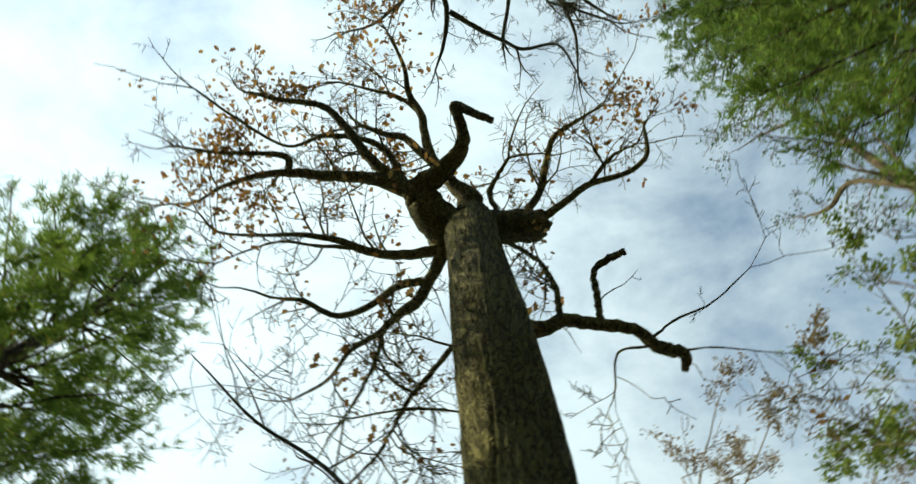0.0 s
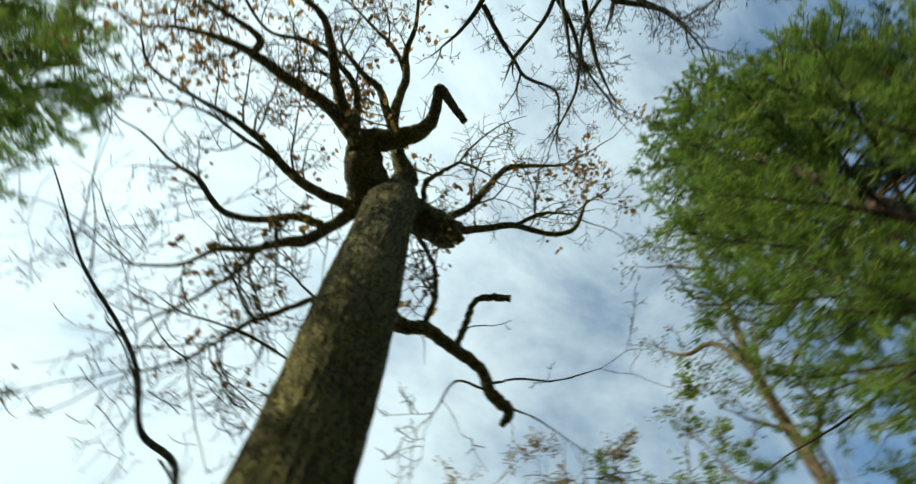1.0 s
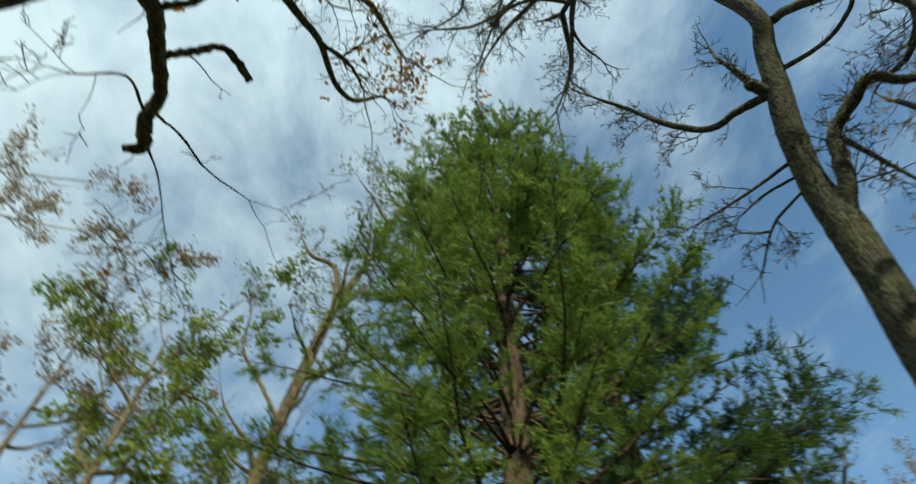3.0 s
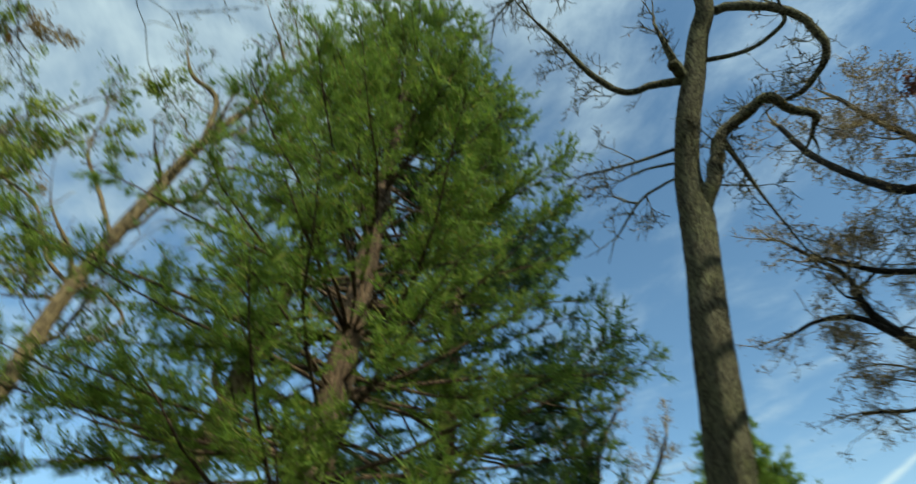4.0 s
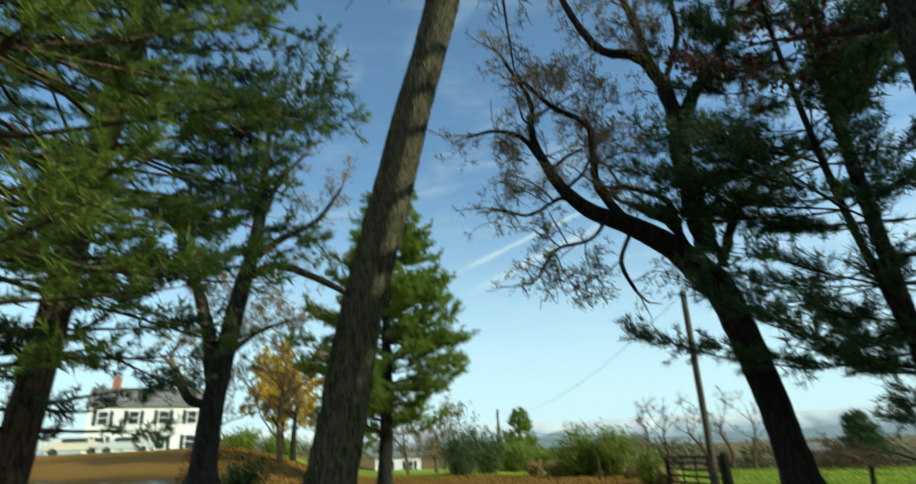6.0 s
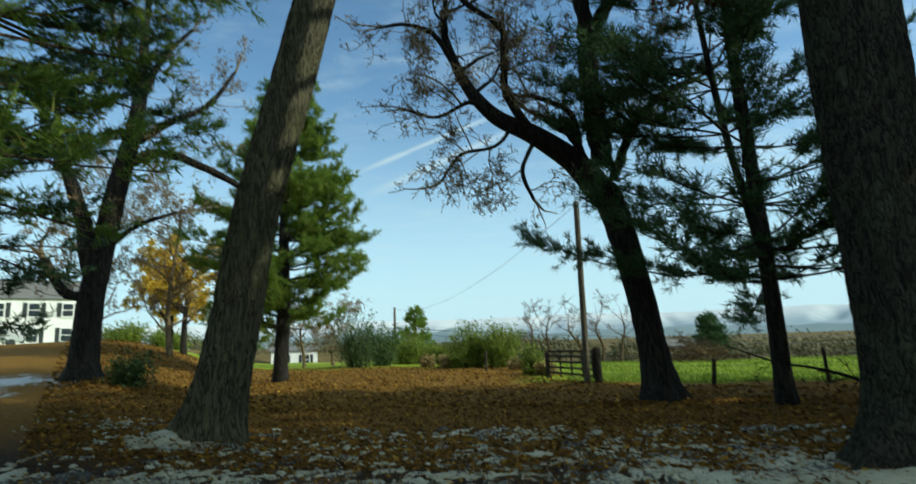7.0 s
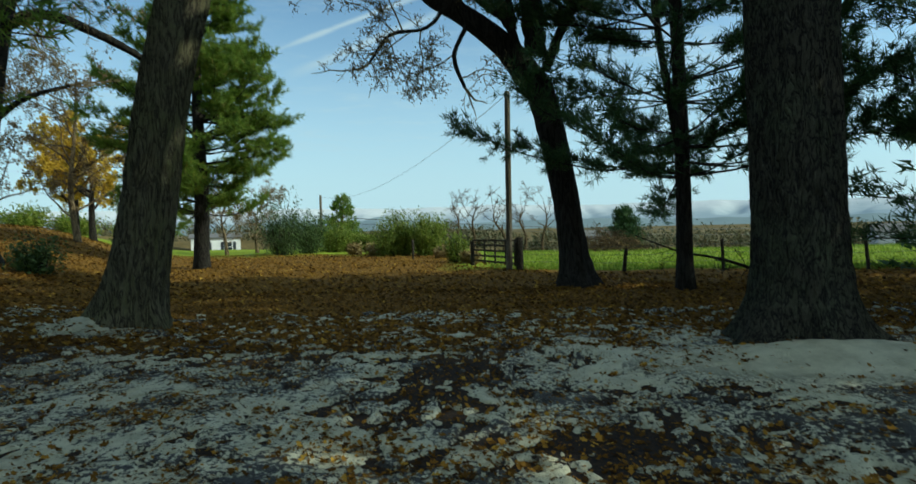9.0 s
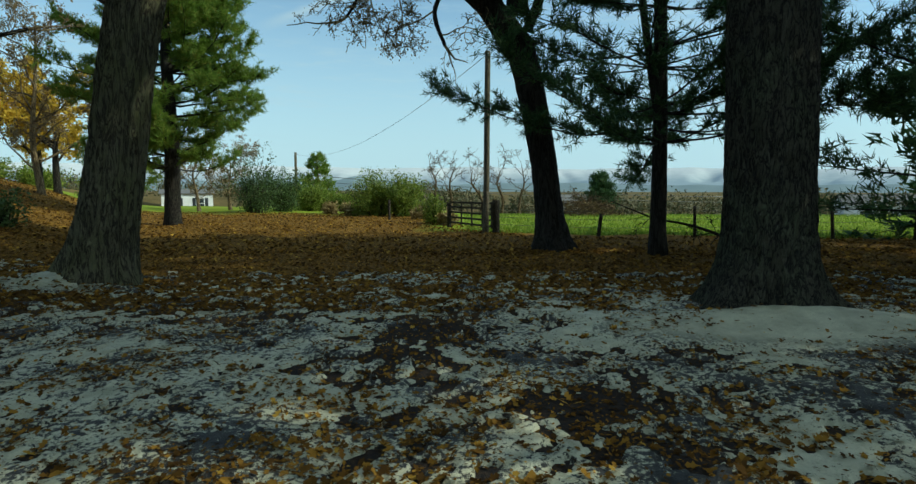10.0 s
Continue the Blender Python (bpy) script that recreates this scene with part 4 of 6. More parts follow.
spread_tree("bare_tree", "tall leaning tree with grey ridged bark and bare twigs", (-5.8, 8.95, 0), LEAN_TRUNK, [[(x, y, z, r * 0.8) for x, y, z, r in pts] for pts in [[(-3.62, 9.12, 9.6, 0.22)] + BARE_LIMBS[0]] + BARE_LIMBS[1:] + OVER], BARK_GREY, 32, 3.0, 1.5, 2, LEAF_BROWN, 0.03, seg=96, depth_bark=0.09, flare=0.5, ridges=34, rmin=0.009)

g0 = np.random.default_rng(31)
DARK_TRUNK = [(4.02, 7.2, -0.15, 0.66), (3.98, 7.2, 0.9, 0.56), (3.95, 7.2, 2.0, 0.53), (3.91, 7.2, 4.0, 0.50), (3.9, 7.25, 7.5, 0.46), (4.2, 7.8, 10, 0.4), (4.3, 8.0, 14, 0.2)]
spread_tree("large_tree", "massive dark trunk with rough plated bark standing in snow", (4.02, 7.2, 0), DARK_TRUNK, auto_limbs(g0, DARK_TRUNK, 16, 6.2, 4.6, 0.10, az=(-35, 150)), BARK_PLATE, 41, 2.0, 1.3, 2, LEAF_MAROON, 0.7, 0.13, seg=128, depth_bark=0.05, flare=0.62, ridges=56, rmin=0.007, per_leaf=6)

CURVED = [(2.45, 14.4, -0.1, 0.47), (2.32, 14.42, 1.2, 0.36), (2.12, 14.45, 2.6, 0.335), (1.62, 14.41, 4.77, 0.34), (1.25, 14.45, 5.4, 0.34), (0.69, 14.38, 6.1, 0.29), (-0.26, 14.3, 6.84, 0.24), (-1.2, 14.1, 7.35, 0.19), (-1.95, 14.0, 8.3, 0.15), (-2.4, 13.9, 9.5, 0.10), (-2.5, 13.8, 10.4, 0.07)]
spread_tree("crooked_tree", "dark crooked tree with wide bare boughs and fine twigs", (2.45, 14.4, 0), CURVED, CROOKED_LIMBS + auto_limbs(g0, CURVED[7:], 5, 7.5, 2.2, 0.06), BARK_DARK, 51, 2.5, 2.2, 3, LEAF_TAN, 0.45, 0.055, rmin=0.0105, grav=0.12, twig=TWIG_SUN_TAN)


def pine(name, label, base, height, radius, seed, z0=2.0, lean=(0, 0), trunk_r=0.3, whorls=26, per=5, needle=NEEDLE, tuft=0.17, tufts=3, droop=0.25, material=None, dens=8.0, needles=9, width=0.013, power=0.8, az=None, group="", start=0.3, low=0.55, stems=None, spread=0.75, thin_to=0.0, thick=1.0):
    """A pine: tapered trunk, whorls of boughs, and brushes of needles along their outer twigs."""
    g = np.random.default_rng(seed)
    tree = thing(name, label, "tree", group, at=base)
    b0 = np.array(base, float)
    top = b0 + [lean[0], lean[1], height]
    material = material or BARK_PINE
    trunk = [(*(b0 + (top - b0) * f + [0.06 * math.sin(7 * f + seed), 0.06 * math.cos(5 * f + seed), 0]), trunk_r * (1.15 - f) + 0.02) for f in np.linspace(-0.01, 1, 8)]
    lines = [smooth_line(trunk, 8)] + [smooth_line(s, 8) for s in (stems or [])]
    for k, tr in enumerate(lines):
        geo = Geo()
        tube(geo, tr[:, :3], tr[:, 3], 24, furrows(seed + k, 0.07, 16, 0.0 if k else 0.4, 0.6, base[2]))
        part("stem" if k else "trunk", geo, material, tree)
    twigs, P, W = Geo(), [], []
    for k in range(whorls):
        f = (z0 + (height - z0) * ((k + g.uniform(0, 0.7)) / whorls)) / height
        tr = lines[g.integers(len(lines))]
        p0 = tr[int(np.argmin(abs(tr[:, 2] - (base[2] + height * f)))), :3]
        reach = radius * min(1.0, low + 2.0 * (f - z0 / height)) * max(0.05, (1 - f) / (1 - z0 / height)) ** power
        for _ in range(per):
            a = g.uniform(0, 6.28) if az is None else radians(g.uniform(*az))
            L = reach * g.uniform(0.6, 1.15) + 0.3
            ln, rd = wander(g, p0, (math.sin(a), math.cos(a), 0.35 * f - droop * (1 - f) + g.normal(0, 0.1)), L, thick * min(0.010 * L + 0.008, 0.05), 0.006, 6, 0.10, 0.06)
            bough = Geo()
            tube(bough, ln, rd, 5, cap=False)
            part("bough", bough, material, tree)
            n = max(3, int(L * dens * (1 - start) * (min(1.0, 0.25 + 0.75 * f * height / thin_to) if thin_to else 1.0)))
            for s in start + (1 - start) * g.random(n) ** 0.8:
                i = min(int(s * 6), 5)
                q = ln[i] + (ln[i + 1] - ln[i]) * (s * 6 - i)
                t = unit(ln[i + 1] - ln[i])
                side = unit(np.cross(t, (0, 0, 1))) * g.choice([-1, 1])
                d = unit(t * 0.6 + side * g.uniform(0.2, 1) + np.array([0, 0, g.normal(0.15, 0.3)]))
                l2 = g.uniform(0.3, 0.75) * (0.55 + 0.4 * L / radius)
                l3, r3 = wander(g, q, d, l2, 0.007, 0.003, 2, 0.2, 0.1)
                if dens >= 9:
                    tube(twigs, l3, r3, 3, cap=False)
                for u in np.linspace(0.3, 1.0, tufts):
                    jj = min(int(u * 2), 1)
                    P.append(l3[jj] + (l3[jj + 1] - l3[jj]) * (u * 2 - jj)); W.append(unit(l3[jj + 1] - l3[jj]))
    if dens >= 9:
        tagged(part("twig_growth", twigs, material, tree), kind="stuff")
    nd = Geo()
    needle_tufts(nd, g, P, W, tuft, needles, width, spread)
    tagged(part("needles", nd, needle, tree), kind="stuff")
    return tree


pine("pine_tree", "tall green pine with dense soft needles and reddish bark", on_ground(-8.6, 2.9), 22.5, 5.4, 61, 2.6, (0.9, 1.6), 0.34, 38, 8, NEEDLE, 0.16, 3, 0.22, power=0.42, low=0.7, dens=11.5, thin_to=11.0, needles=15, width=0.0105)
pine("pine_tree", "tall pine with dark green boughs behind the leaning tree", on_ground(-11.2, 7.3), 25.0, 5.3, 65, 1.8, (1.8, 0.9), 0.28, 38, 7, NEEDLE_DARK, 0.17, 3, 0.15, power=0.55, dens=9.0, thin_to=8.0, needles=13, width=0.014)
pine("pine_tree", "pine with long needle boughs against the bright sky", on_ground(5.7, -4.7), 13.0, 2.9, 62, 2.6, (0, 0), 0.22, 26, 7, NEEDLE, 0.14, 4, 0.15, power=0.5, dens=6.4, low=0.85, needles=18, width=0.008, start=0.2)
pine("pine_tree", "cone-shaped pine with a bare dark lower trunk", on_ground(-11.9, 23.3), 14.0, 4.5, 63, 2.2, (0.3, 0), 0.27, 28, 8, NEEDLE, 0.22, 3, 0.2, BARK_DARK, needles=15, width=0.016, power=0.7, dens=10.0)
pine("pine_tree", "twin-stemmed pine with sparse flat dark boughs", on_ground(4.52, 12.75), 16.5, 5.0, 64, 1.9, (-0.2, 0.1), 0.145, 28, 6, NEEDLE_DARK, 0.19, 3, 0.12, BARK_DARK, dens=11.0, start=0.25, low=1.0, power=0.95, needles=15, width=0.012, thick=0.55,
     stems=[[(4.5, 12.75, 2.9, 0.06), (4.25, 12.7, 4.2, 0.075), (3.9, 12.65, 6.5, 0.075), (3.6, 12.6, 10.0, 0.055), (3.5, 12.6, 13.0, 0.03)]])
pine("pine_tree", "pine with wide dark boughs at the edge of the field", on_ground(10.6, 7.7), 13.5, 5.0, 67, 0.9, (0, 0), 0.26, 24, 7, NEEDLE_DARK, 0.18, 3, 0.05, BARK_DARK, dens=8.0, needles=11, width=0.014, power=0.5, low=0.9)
# two pines out of view, added to throw shade across the lawn
for k, (x, y, h) in enumerate([(17.0, 13.6, 17.0), (13.4, 5.0, 17.0)]):
    pine("pine_tree", "tall dark pine added out of view to shade the lawn", on_ground(x, y), h, 5.8, 68 + k, 0.6, (0, 0), 0.34, 34, 8, NEEDLE_DARK, 0.36, 2, 0.1, BARK_DARK, dens=4.5, needles=6, width=0.06, power=0.5, low=0.9, group="pines on the sunny side")

# pale half-bare trees beside the big pine
TB = [(-9.2, -1.9, -0.1, 0.36), (-9.15, -1.5, 2.0, 0.30)]
spread_tree("half_bare_tree", "pale-barked tree with only few green leaves", on_ground(-9.2, -1.9), [(x, y, z, r * 0.72) for x, y, z, r in TB + TAN_STEMS[0]], [[(x, y, z, r * 0.7) for x, y, z, r in pts] for pts in TAN_STEMS[1:]] + auto_limbs(g0, TAN_STEMS[0], 14, 6.0, 2.6, 0.05, 0.6), BARK_TAN, 71, 2.4, 1.2, 2, LEAF_GREEN, 0.34, 0.10, seg=24, rmin=0.007, per_leaf=2, first=0.1)
M0 = MID_STEMS[0]
spread_tree("half_bare_tree", "tan-barked tree with thin leafy twigs beside the pine", on_ground(-11.8, 2.2), [(-11.8, 2.2, 0.1, 0.42)] + M0, MID_STEMS[1:] + auto_limbs(g0, M0, 10, 5.0, 3.2, 0.07), BARK_TAN, 72, 2.6, 1.2, 2, LEAF_GREEN, 0.3, 0.10, seg=24, rmin=0.007, first=0.1)

# slim young tree beside the oak
YOUNG = [(-0.2, -5.0, -0.05, 0.055), (-0.5, -4.6, 2.2, 0.042), (-0.55, -4.1, 4.2, 0.034), (-0.36, -3.91, 5.45, 0.03), (0.11, -4.1, 5.84, 0.028), (0.5, -4.15, 6.44, 0.026), (0.98, -4.18, 6.87, 0.023), (1.78, -4.17, 7.33, 0.018), (2.55, -3.95, 7.82, 0.012), (2.85, -3.86, 8.0, 0.008)]
g1 = np.random.default_rng(77)
spread_tree("young_tree", "slim bent young tree with bare twigs", (-0.2, -5.0, 0), YOUNG, auto_limbs(g1, YOUNG[3:], 10, 5.4, 1.7, 0.013, 0.5), BARK_GREY, 78, 2.6, 0.7, 1, LEAF_BROWN, 0.05, seg=10, flare=0.2, rmin=0.005)


def feather_tree(label, x, y, height, seed, material, leaf, share, spread_r=2.6, leaf_size=0.1, trunk_r=0.2, z0=2.5, n=16):
    g = np.random.default_rng(seed)
    base = on_ground(x, y)
    z = base[2]
    tr = [(x, y, z - 0.1, trunk_r), (x + g.normal(0, 0.15), y, z + height * 0.3, trunk_r * 0.8), (x + g.normal(0, 0.3), y + g.normal(0, 0.3), z + height * 0.65, trunk_r * 0.45), (x + g.normal(0, 0.4), y, z + height, 0.02)]
    spread_tree("leafy_tree" if share > 0.3 else "thin_tree", label, base, tr, auto_limbs(g, tr, n, z + z0, spread_r, trunk_r * 0.35, 0.7), material, seed, 2.0, 1.3, 2, leaf, share, leaf_size, seg=12, per_leaf=5, depth_bark=0.04, flare=0.3, rmin=0.009, up=0.25)


feather_tree("pale feathery tree with thin tan twigs", -8.0, -9.3, 15.0, 81, TWIG_SUN_TAN, LEAF_TAN, 0.8, 4.4, 0.10, 0.22, n=34)
feather_tree("yellow-green leafy tree beyond the lawn", -11.3, -4.6, 13.8, 82, BARK_TAN, SHRUB_GREEN, 0.9, 3.8, 0.14, n=24)
feather_tree("thin tree with tan and green leaves", -13.0, -7.2, 15.0, 83, BARK_TAN, LEAF_TAN, 0.6, 3.8, 0.12, n=22)
feather_tree("thin bare tree near the house", -19.6, 26.5, 8.2, 86, BARK_TAN, LEAF_TAN, 0.6, 3.0, 0.12, 0.16, 1.0, 22)
feather_tree("thin bare tree near the house", -22.5, 24.5, 8.6, 87, BARK_TAN, LEAF_TAN, 0.5, 3.0, 0.12, 0.16, 1.0, 22)
feather_tree("small bare tree by the driveway", -16.6, 36.0, 3.7, 88, BARK_TAN, LEAF_TAN, 0.4, 1.6, 0.12, 0.12, 0.6)
feather_tree("small bare tree by the driveway", -15.4, 38.0, 3.4, 89, BARK_TAN, LEAF_TAN, 0.4, 1.6, 0.12, 0.12, 0.6)

# double-trunked tree on the rise
K = 20.0 / 32.0


def near_by(pts):
    return [(x * K, y * K, 1.6 + (z - 1.6) * K, r * K) for x, y, z, r in pts]


H_TRUNK = near_by([(-21.82, 23.41, -0.3, 0.8), (-21.8, 23.43, 0.8, 0.66), (-21.66, 23.56, 4.69, 0.55), (-21.15, 24.02, 9.49, 0.45), (-20.83, 24.29, 11.87, 0.40), (-20.6, 24.49, 14.6, 0.347), (-20.53, 24.54, 18.5, 0.2), (-20.4, 24.6, 23.0, 0.05)])
H_LIMBS = [near_by(p) for p in (
    [(-21.74, 23.48, 4.95, 0.38), (-22.11, 23.13, 7.66, 0.352), (-22.53, 22.73, 9.5, 0.295), (-22.93, 22.32, 11.32, 0.2), (-23.2, 22.0, 15.0, 0.08)],
    [(-20.99, 24.15, 10.67, 0.254), (-19.27, 24.28, 11.32, 0.226), (-17.87, 25.33, 10.98, 0.204), (-16.32, 26.36, 10.13, 0.149), (-15.61, 26.78, 9.59, 0.091)],
    [(-20.83, 24.29, 11.87, 0.256), (-18.91, 24.57, 13.01, 0.2), (-17.47, 25.61, 14.23, 0.148), (-16.36, 26.33, 16.34, 0.091)],
    [(-21.9, 23.3, 4.13, 0.242), (-22.51, 22.75, 4.38, 0.212), (-23.11, 22.13, 5.92, 0.156)],
    [(-20.7, 24.4, 13.6, 0.2), (-19.6, 24.6, 16.5, 0.15), (-18.2, 25.2, 18.5, 0.08)],
    [(-20.6, 24.5, 14.6, 0.2), (-21.6, 24.0, 17.5, 0.14), (-22.2, 23.6, 20.0, 0.07)],
    [(-21.5, 23.7, 6.2, 0.15), (-20.2, 24.3, 7.6, 0.12), (-18.7, 25.2, 8.4, 0.07)])]
# the shade on this trunk is put into its dark bark colour
spread_tree("forked_tree", "forked tree on the rise, bark coloured dark for shade, fine twigs tan as sunlit", on_ground(-13.6, 14.65), H_TRUNK, H_LIMBS, BARK_DARK, 91, 3.2, 1.6, 2, LEAF_TAN, 0.3, 0.10, seg=32, rmin=0.009, first=0.15, twig=TWIG_SUN_TAN)


def maple(label, x, y, height, seed, leaf=LEAF_YELLOW, r=2.0, trunk_r=0.17, size=0.13, share=1.0, name="maple_tree", n=14, per=5):
    g = np.random.default_rng(seed)
    base = on_ground(x, y)
    z = base[2]
    tr = [(x, y, z - 0.1, trunk_r), (x, y, z + height * 0.35, trunk_r * 0.8), (x + 0.1, y, z + height * 0.7, trunk_r * 0.4), (x, y, z + height, 0.02)]
    spread_tree(name, label, base, tr, auto_limbs(g, tr, n, z + height * 0.3, r, trunk_r * 0.4, 0.6), BARK_DARK, seed, 2.4, 1.0, 2, leaf, share, size, seg=12, flare=0.3, rmin=0.008, per_leaf=per)


maple("small maple glowing with yellow autumn leaves", -22.4, 31.5, 5.2, 92, r=2.3, size=0.17, n=16, trunk_r=0.2, per=9)
maple("small maple with orange-yellow leaves", -24.8, 33.5, 4.8, 93, r=2.0, size=0.17, per=8)

# ---- shrubs, hedges and far woods ----
CEDAR_GREEN = foliage("cedar_green", (0.04, 0.07, 0.02), (0.07, 0.12, 0.03), (0.13, 0.18, 0.045), 0.25)
WOODS = foliage("far_woods", (0.05, 0.065, 0.022), (0.12, 0.105, 0.05), (0.21, 0.16, 0.08), 0.15)
STRAW = foliage("straw", (0.20, 0.14, 0.05), (0.32, 0.24, 0.09), (0.42, 0.33, 0.14), 0.3)
BRUSH = bark("brush_wood", (0.05, 0.035, 0.02), (0.22, 0.15, 0.08), None, 0, 14.0)


def shrub(name, label, x, y, height, radius, seed, leaf, upright=0.6, stems=26, size=0.09, leaves=5, category="shrub", group=""):
    g = np.random.default_rng(seed)
    base = on_ground(x, y)
    ob = thing(name, label, category, group, at=base)
    wood, P, W = Geo(), [], []
    for _ in range(stems):
        a, f = g.uniform(0, 6.28), g.random() ** 0.6
        d = (math.sin(a) * f * radius / height, math.cos(a) * f * radius / height, 1.0)
        L = height * g.uniform(0.6, 1.1) * (1 - 0.35 * f)
        ln, rd = wander(g, np.array(base) + [math.sin(a) * f * radius * 0.35, math.cos(a) * f * radius * 0.35, -0.03], d, L, 0.02, 0.005, 7, 0.14, upright * 0.1)
        tube(wood, ln, rd, 4, cap=False)
        for k in range(1, 8):
            for _ in range(3):
                P.append(ln[k] + g.normal(0, radius * 0.14, 3) * [1, 1, 0.6]); W.append(unit(ln[k] - ln[k - 1] + g.normal(0, 0.2, 3)))
    part("stem_cluster", wood, BARK_DARK, ob)
    lv = Geo()
    P = np.array(P)
    P[:, 2] = np.maximum(P[:, 2], base[2] + 0.05)
    leaf_cloud(lv, g, P, W, size, leaves, radius * 0.07, -0.3 * upright)
    tagged(part("leaves", lv, leaf, ob), kind="stuff")
    return ob


shrub("shrub", "dense green broom-like shrub by the field edge", -4.6, 30.5, 2.5, 1.5, 101, SHRUB_GREEN, 0.9, 60, 0.10, 10)
shrub("shrub", "dense green broom-like shrub by the field edge", -2.9, 30.0, 2.4, 1.3, 102, SHRUB_GREEN, 0.9, 56, 0.10, 10)
shrub("shrub", "small upright green shrub before the gate", -1.1, 24.0, 1.5, 0.6, 103, SHRUB_GREEN, 0.9, 26, 0.1, 4)
shrub("shrub", "low dark evergreen shrub at a tree's foot", -11.6, 14.1, 1.1, 0.9, 104, CEDAR_GREEN, 0.3, 26, 0.1, 4)
for k, (x, y, h, r) in enumerate([(-12.1, 34.0, 4.0, 1.6), (-11.3, 36.5, 3.2, 1.4), (-10.2, 38.5, 2.3, 1.4), (-8.9, 39.5, 1.8, 1.3), (-7.7, 39.0, 1.4, 1.2)]):
    shrub("cedar_bush", "dark green cedar bush in a loose hedge", x, y, h, r, 110 + k, SHRUB_GREEN if k > 1 else CEDAR_GREEN, 0.5, 40, 0.11, 9, "shrub", "hedge by the lane")
for k, (x, y, h, r) in enumerate([(-7.6, 33.5, 0.8, 0.6), (-6.3, 32.8, 0.8, 0.6), (-5.9, 31.4, 0.7, 0.5), (-1.9, 27.6, 0.7, 0.5), (-0.4, 23.2, 0.6, 0.4)]):
    shrub("dry_grass_clump", "clump of straw-coloured dry grass", x, y, h, r, 120 + k, STRAW, 0.9, 26, 0.16, 3, "grass", "dry grass clumps")
for k, (x, y, h, r) in enumerate([(-25.5, 40.0, 1.8, 1.6), (-28.5, 38.5, 1.9, 1.8), (-31.5, 37.5, 1.8, 1.8)]):
    shrub("hedge_bush", "rounded green bush beyond the rise", x, y, h, r, 130 + k, SHRUB_GREEN, 0.3, 30, 0.18, 5, "shrub", "bushes beyond the rise")
pine("spruce_tree", "small pointed green spruce by the far pole", on_ground(-12.5, 50.0), 4.6, 2.0, 141, 0.3, (0, 0), 0.12, 14, 7, NEEDLE, 0.3, 2, 0.1, dens=5.0, needles=8, width=0.04, power=1.0, low=0.9)
pine("cedar_tree", "lone dark conical cedar in the far field", on_ground(11.5, 45.5), 3.2, 1.3, 142, 0.2, (0, 0), 0.12, 14, 8, NEEDLE_DARK, 0.3, 2, 0.0, BARK_DARK, dens=6.0, needles=8, width=0.04, power=0.8, low=0.9)
for k, (x, y) in enumerate([(-0.6, 40.0), (1.6, 41.0), (3.2, 42.0), (4.6, 43.0), (-2.0, 44.0)]):
    g = np.random.default_rng(150 + k)
    tr = [(x, y, on_ground(x, y)[2] - 0.1, 0.11), (x + 0.15, y, 0.6, 0.09), (x + g.normal(0, 0.3), y, 1.8, 0.06), (x + g.normal(0, 0.5), y, 3.0 + g.normal(0, 0.3), 0.02)]
    spread_tree("bare_sapling", "small bare scrub tree in the field hedge", on_ground(x, y), tr, auto_limbs(g, tr, 7, 0.8, 1.2, 0.05, 0.9), BRUSH, 150 + k, 2.0, 0.5, 1, None, seg=8, flare=0.2, rmin=0.012, group="scrub trees along the field")


def far_woods():
    g = np.random.default_rng(160)
    geo = Geo()
    P, W = [], []
    n = 430
    ang, dist = np.radians(g.uniform(-62, 62, n)), g.uniform(72, 170, n)
    for a, d in zip(ang, dist):
        x, y = d * math.sin(a), d * math.cos(a)
        if x < -8 and y < 90:
            continue
        z = on_ground(x, y)[2]
        h, w = g.uniform(2.2, 5.0) - max(0, (100 - d)) * 0.05, g.uniform(2.5, 6.0)
        tube(geo, np.array([(x, y, z - 0.1), (x, y, z + h * 0.6)]), np.array([0.12, 0.05]), 4)
        k = 85
        u = g.normal(0, 1, (k, 3))
        u /= np.linalg.norm(u, axis=1, keepdims=True)
        q = np.array([x, y, z + h * 0.5]) + u * [w * 0.5, w * 0.5, h * 0.5] * g.uniform(0.2, 1.05, (k, 1))
        P.append(q); W.append(u)
    leaf_cloud(geo, g, np.concatenate(P), np.concatenate(W), 0.5, 2, 0.25, 0.0)
    return geo


tagged(part("far_woods", far_woods(), WOODS), "brown bare woods and scrub across the valley", "woods", kind="stuff")


def field_grass():
    """Short rough blades over the nearer part of the field."""
    g = np.random.default_rng(170)
    n = 34000
    x, y = g.uniform(0.3, 24.0, n), 24 * g.random(n) ** 1.7
    y = y + 19.2 - 0.19 * (x - 1.3)
    z = ground_height(x, y)
    d = np.stack([g.normal(0, 0.35, n), g.normal(0, 0.35, n), np.ones(n)], 1)
    s = np.stack([g.normal(0, 1, n), g.normal(0, 1, n), np.zeros(n)], 1)
    s /= np.linalg.norm(s, axis=1, keepdims=True)
    p = np.stack([x, y, z], 1)
    h = g.uniform(0.05, 0.16, n)[:, None]
    geo = Geo()
    geo.add(np.stack([p - s * 0.018, p + s * 0.018, p + d * h], 1).reshape(-1, 3), None, np.arange(n * 3).reshape(-1, 3))
    return geo


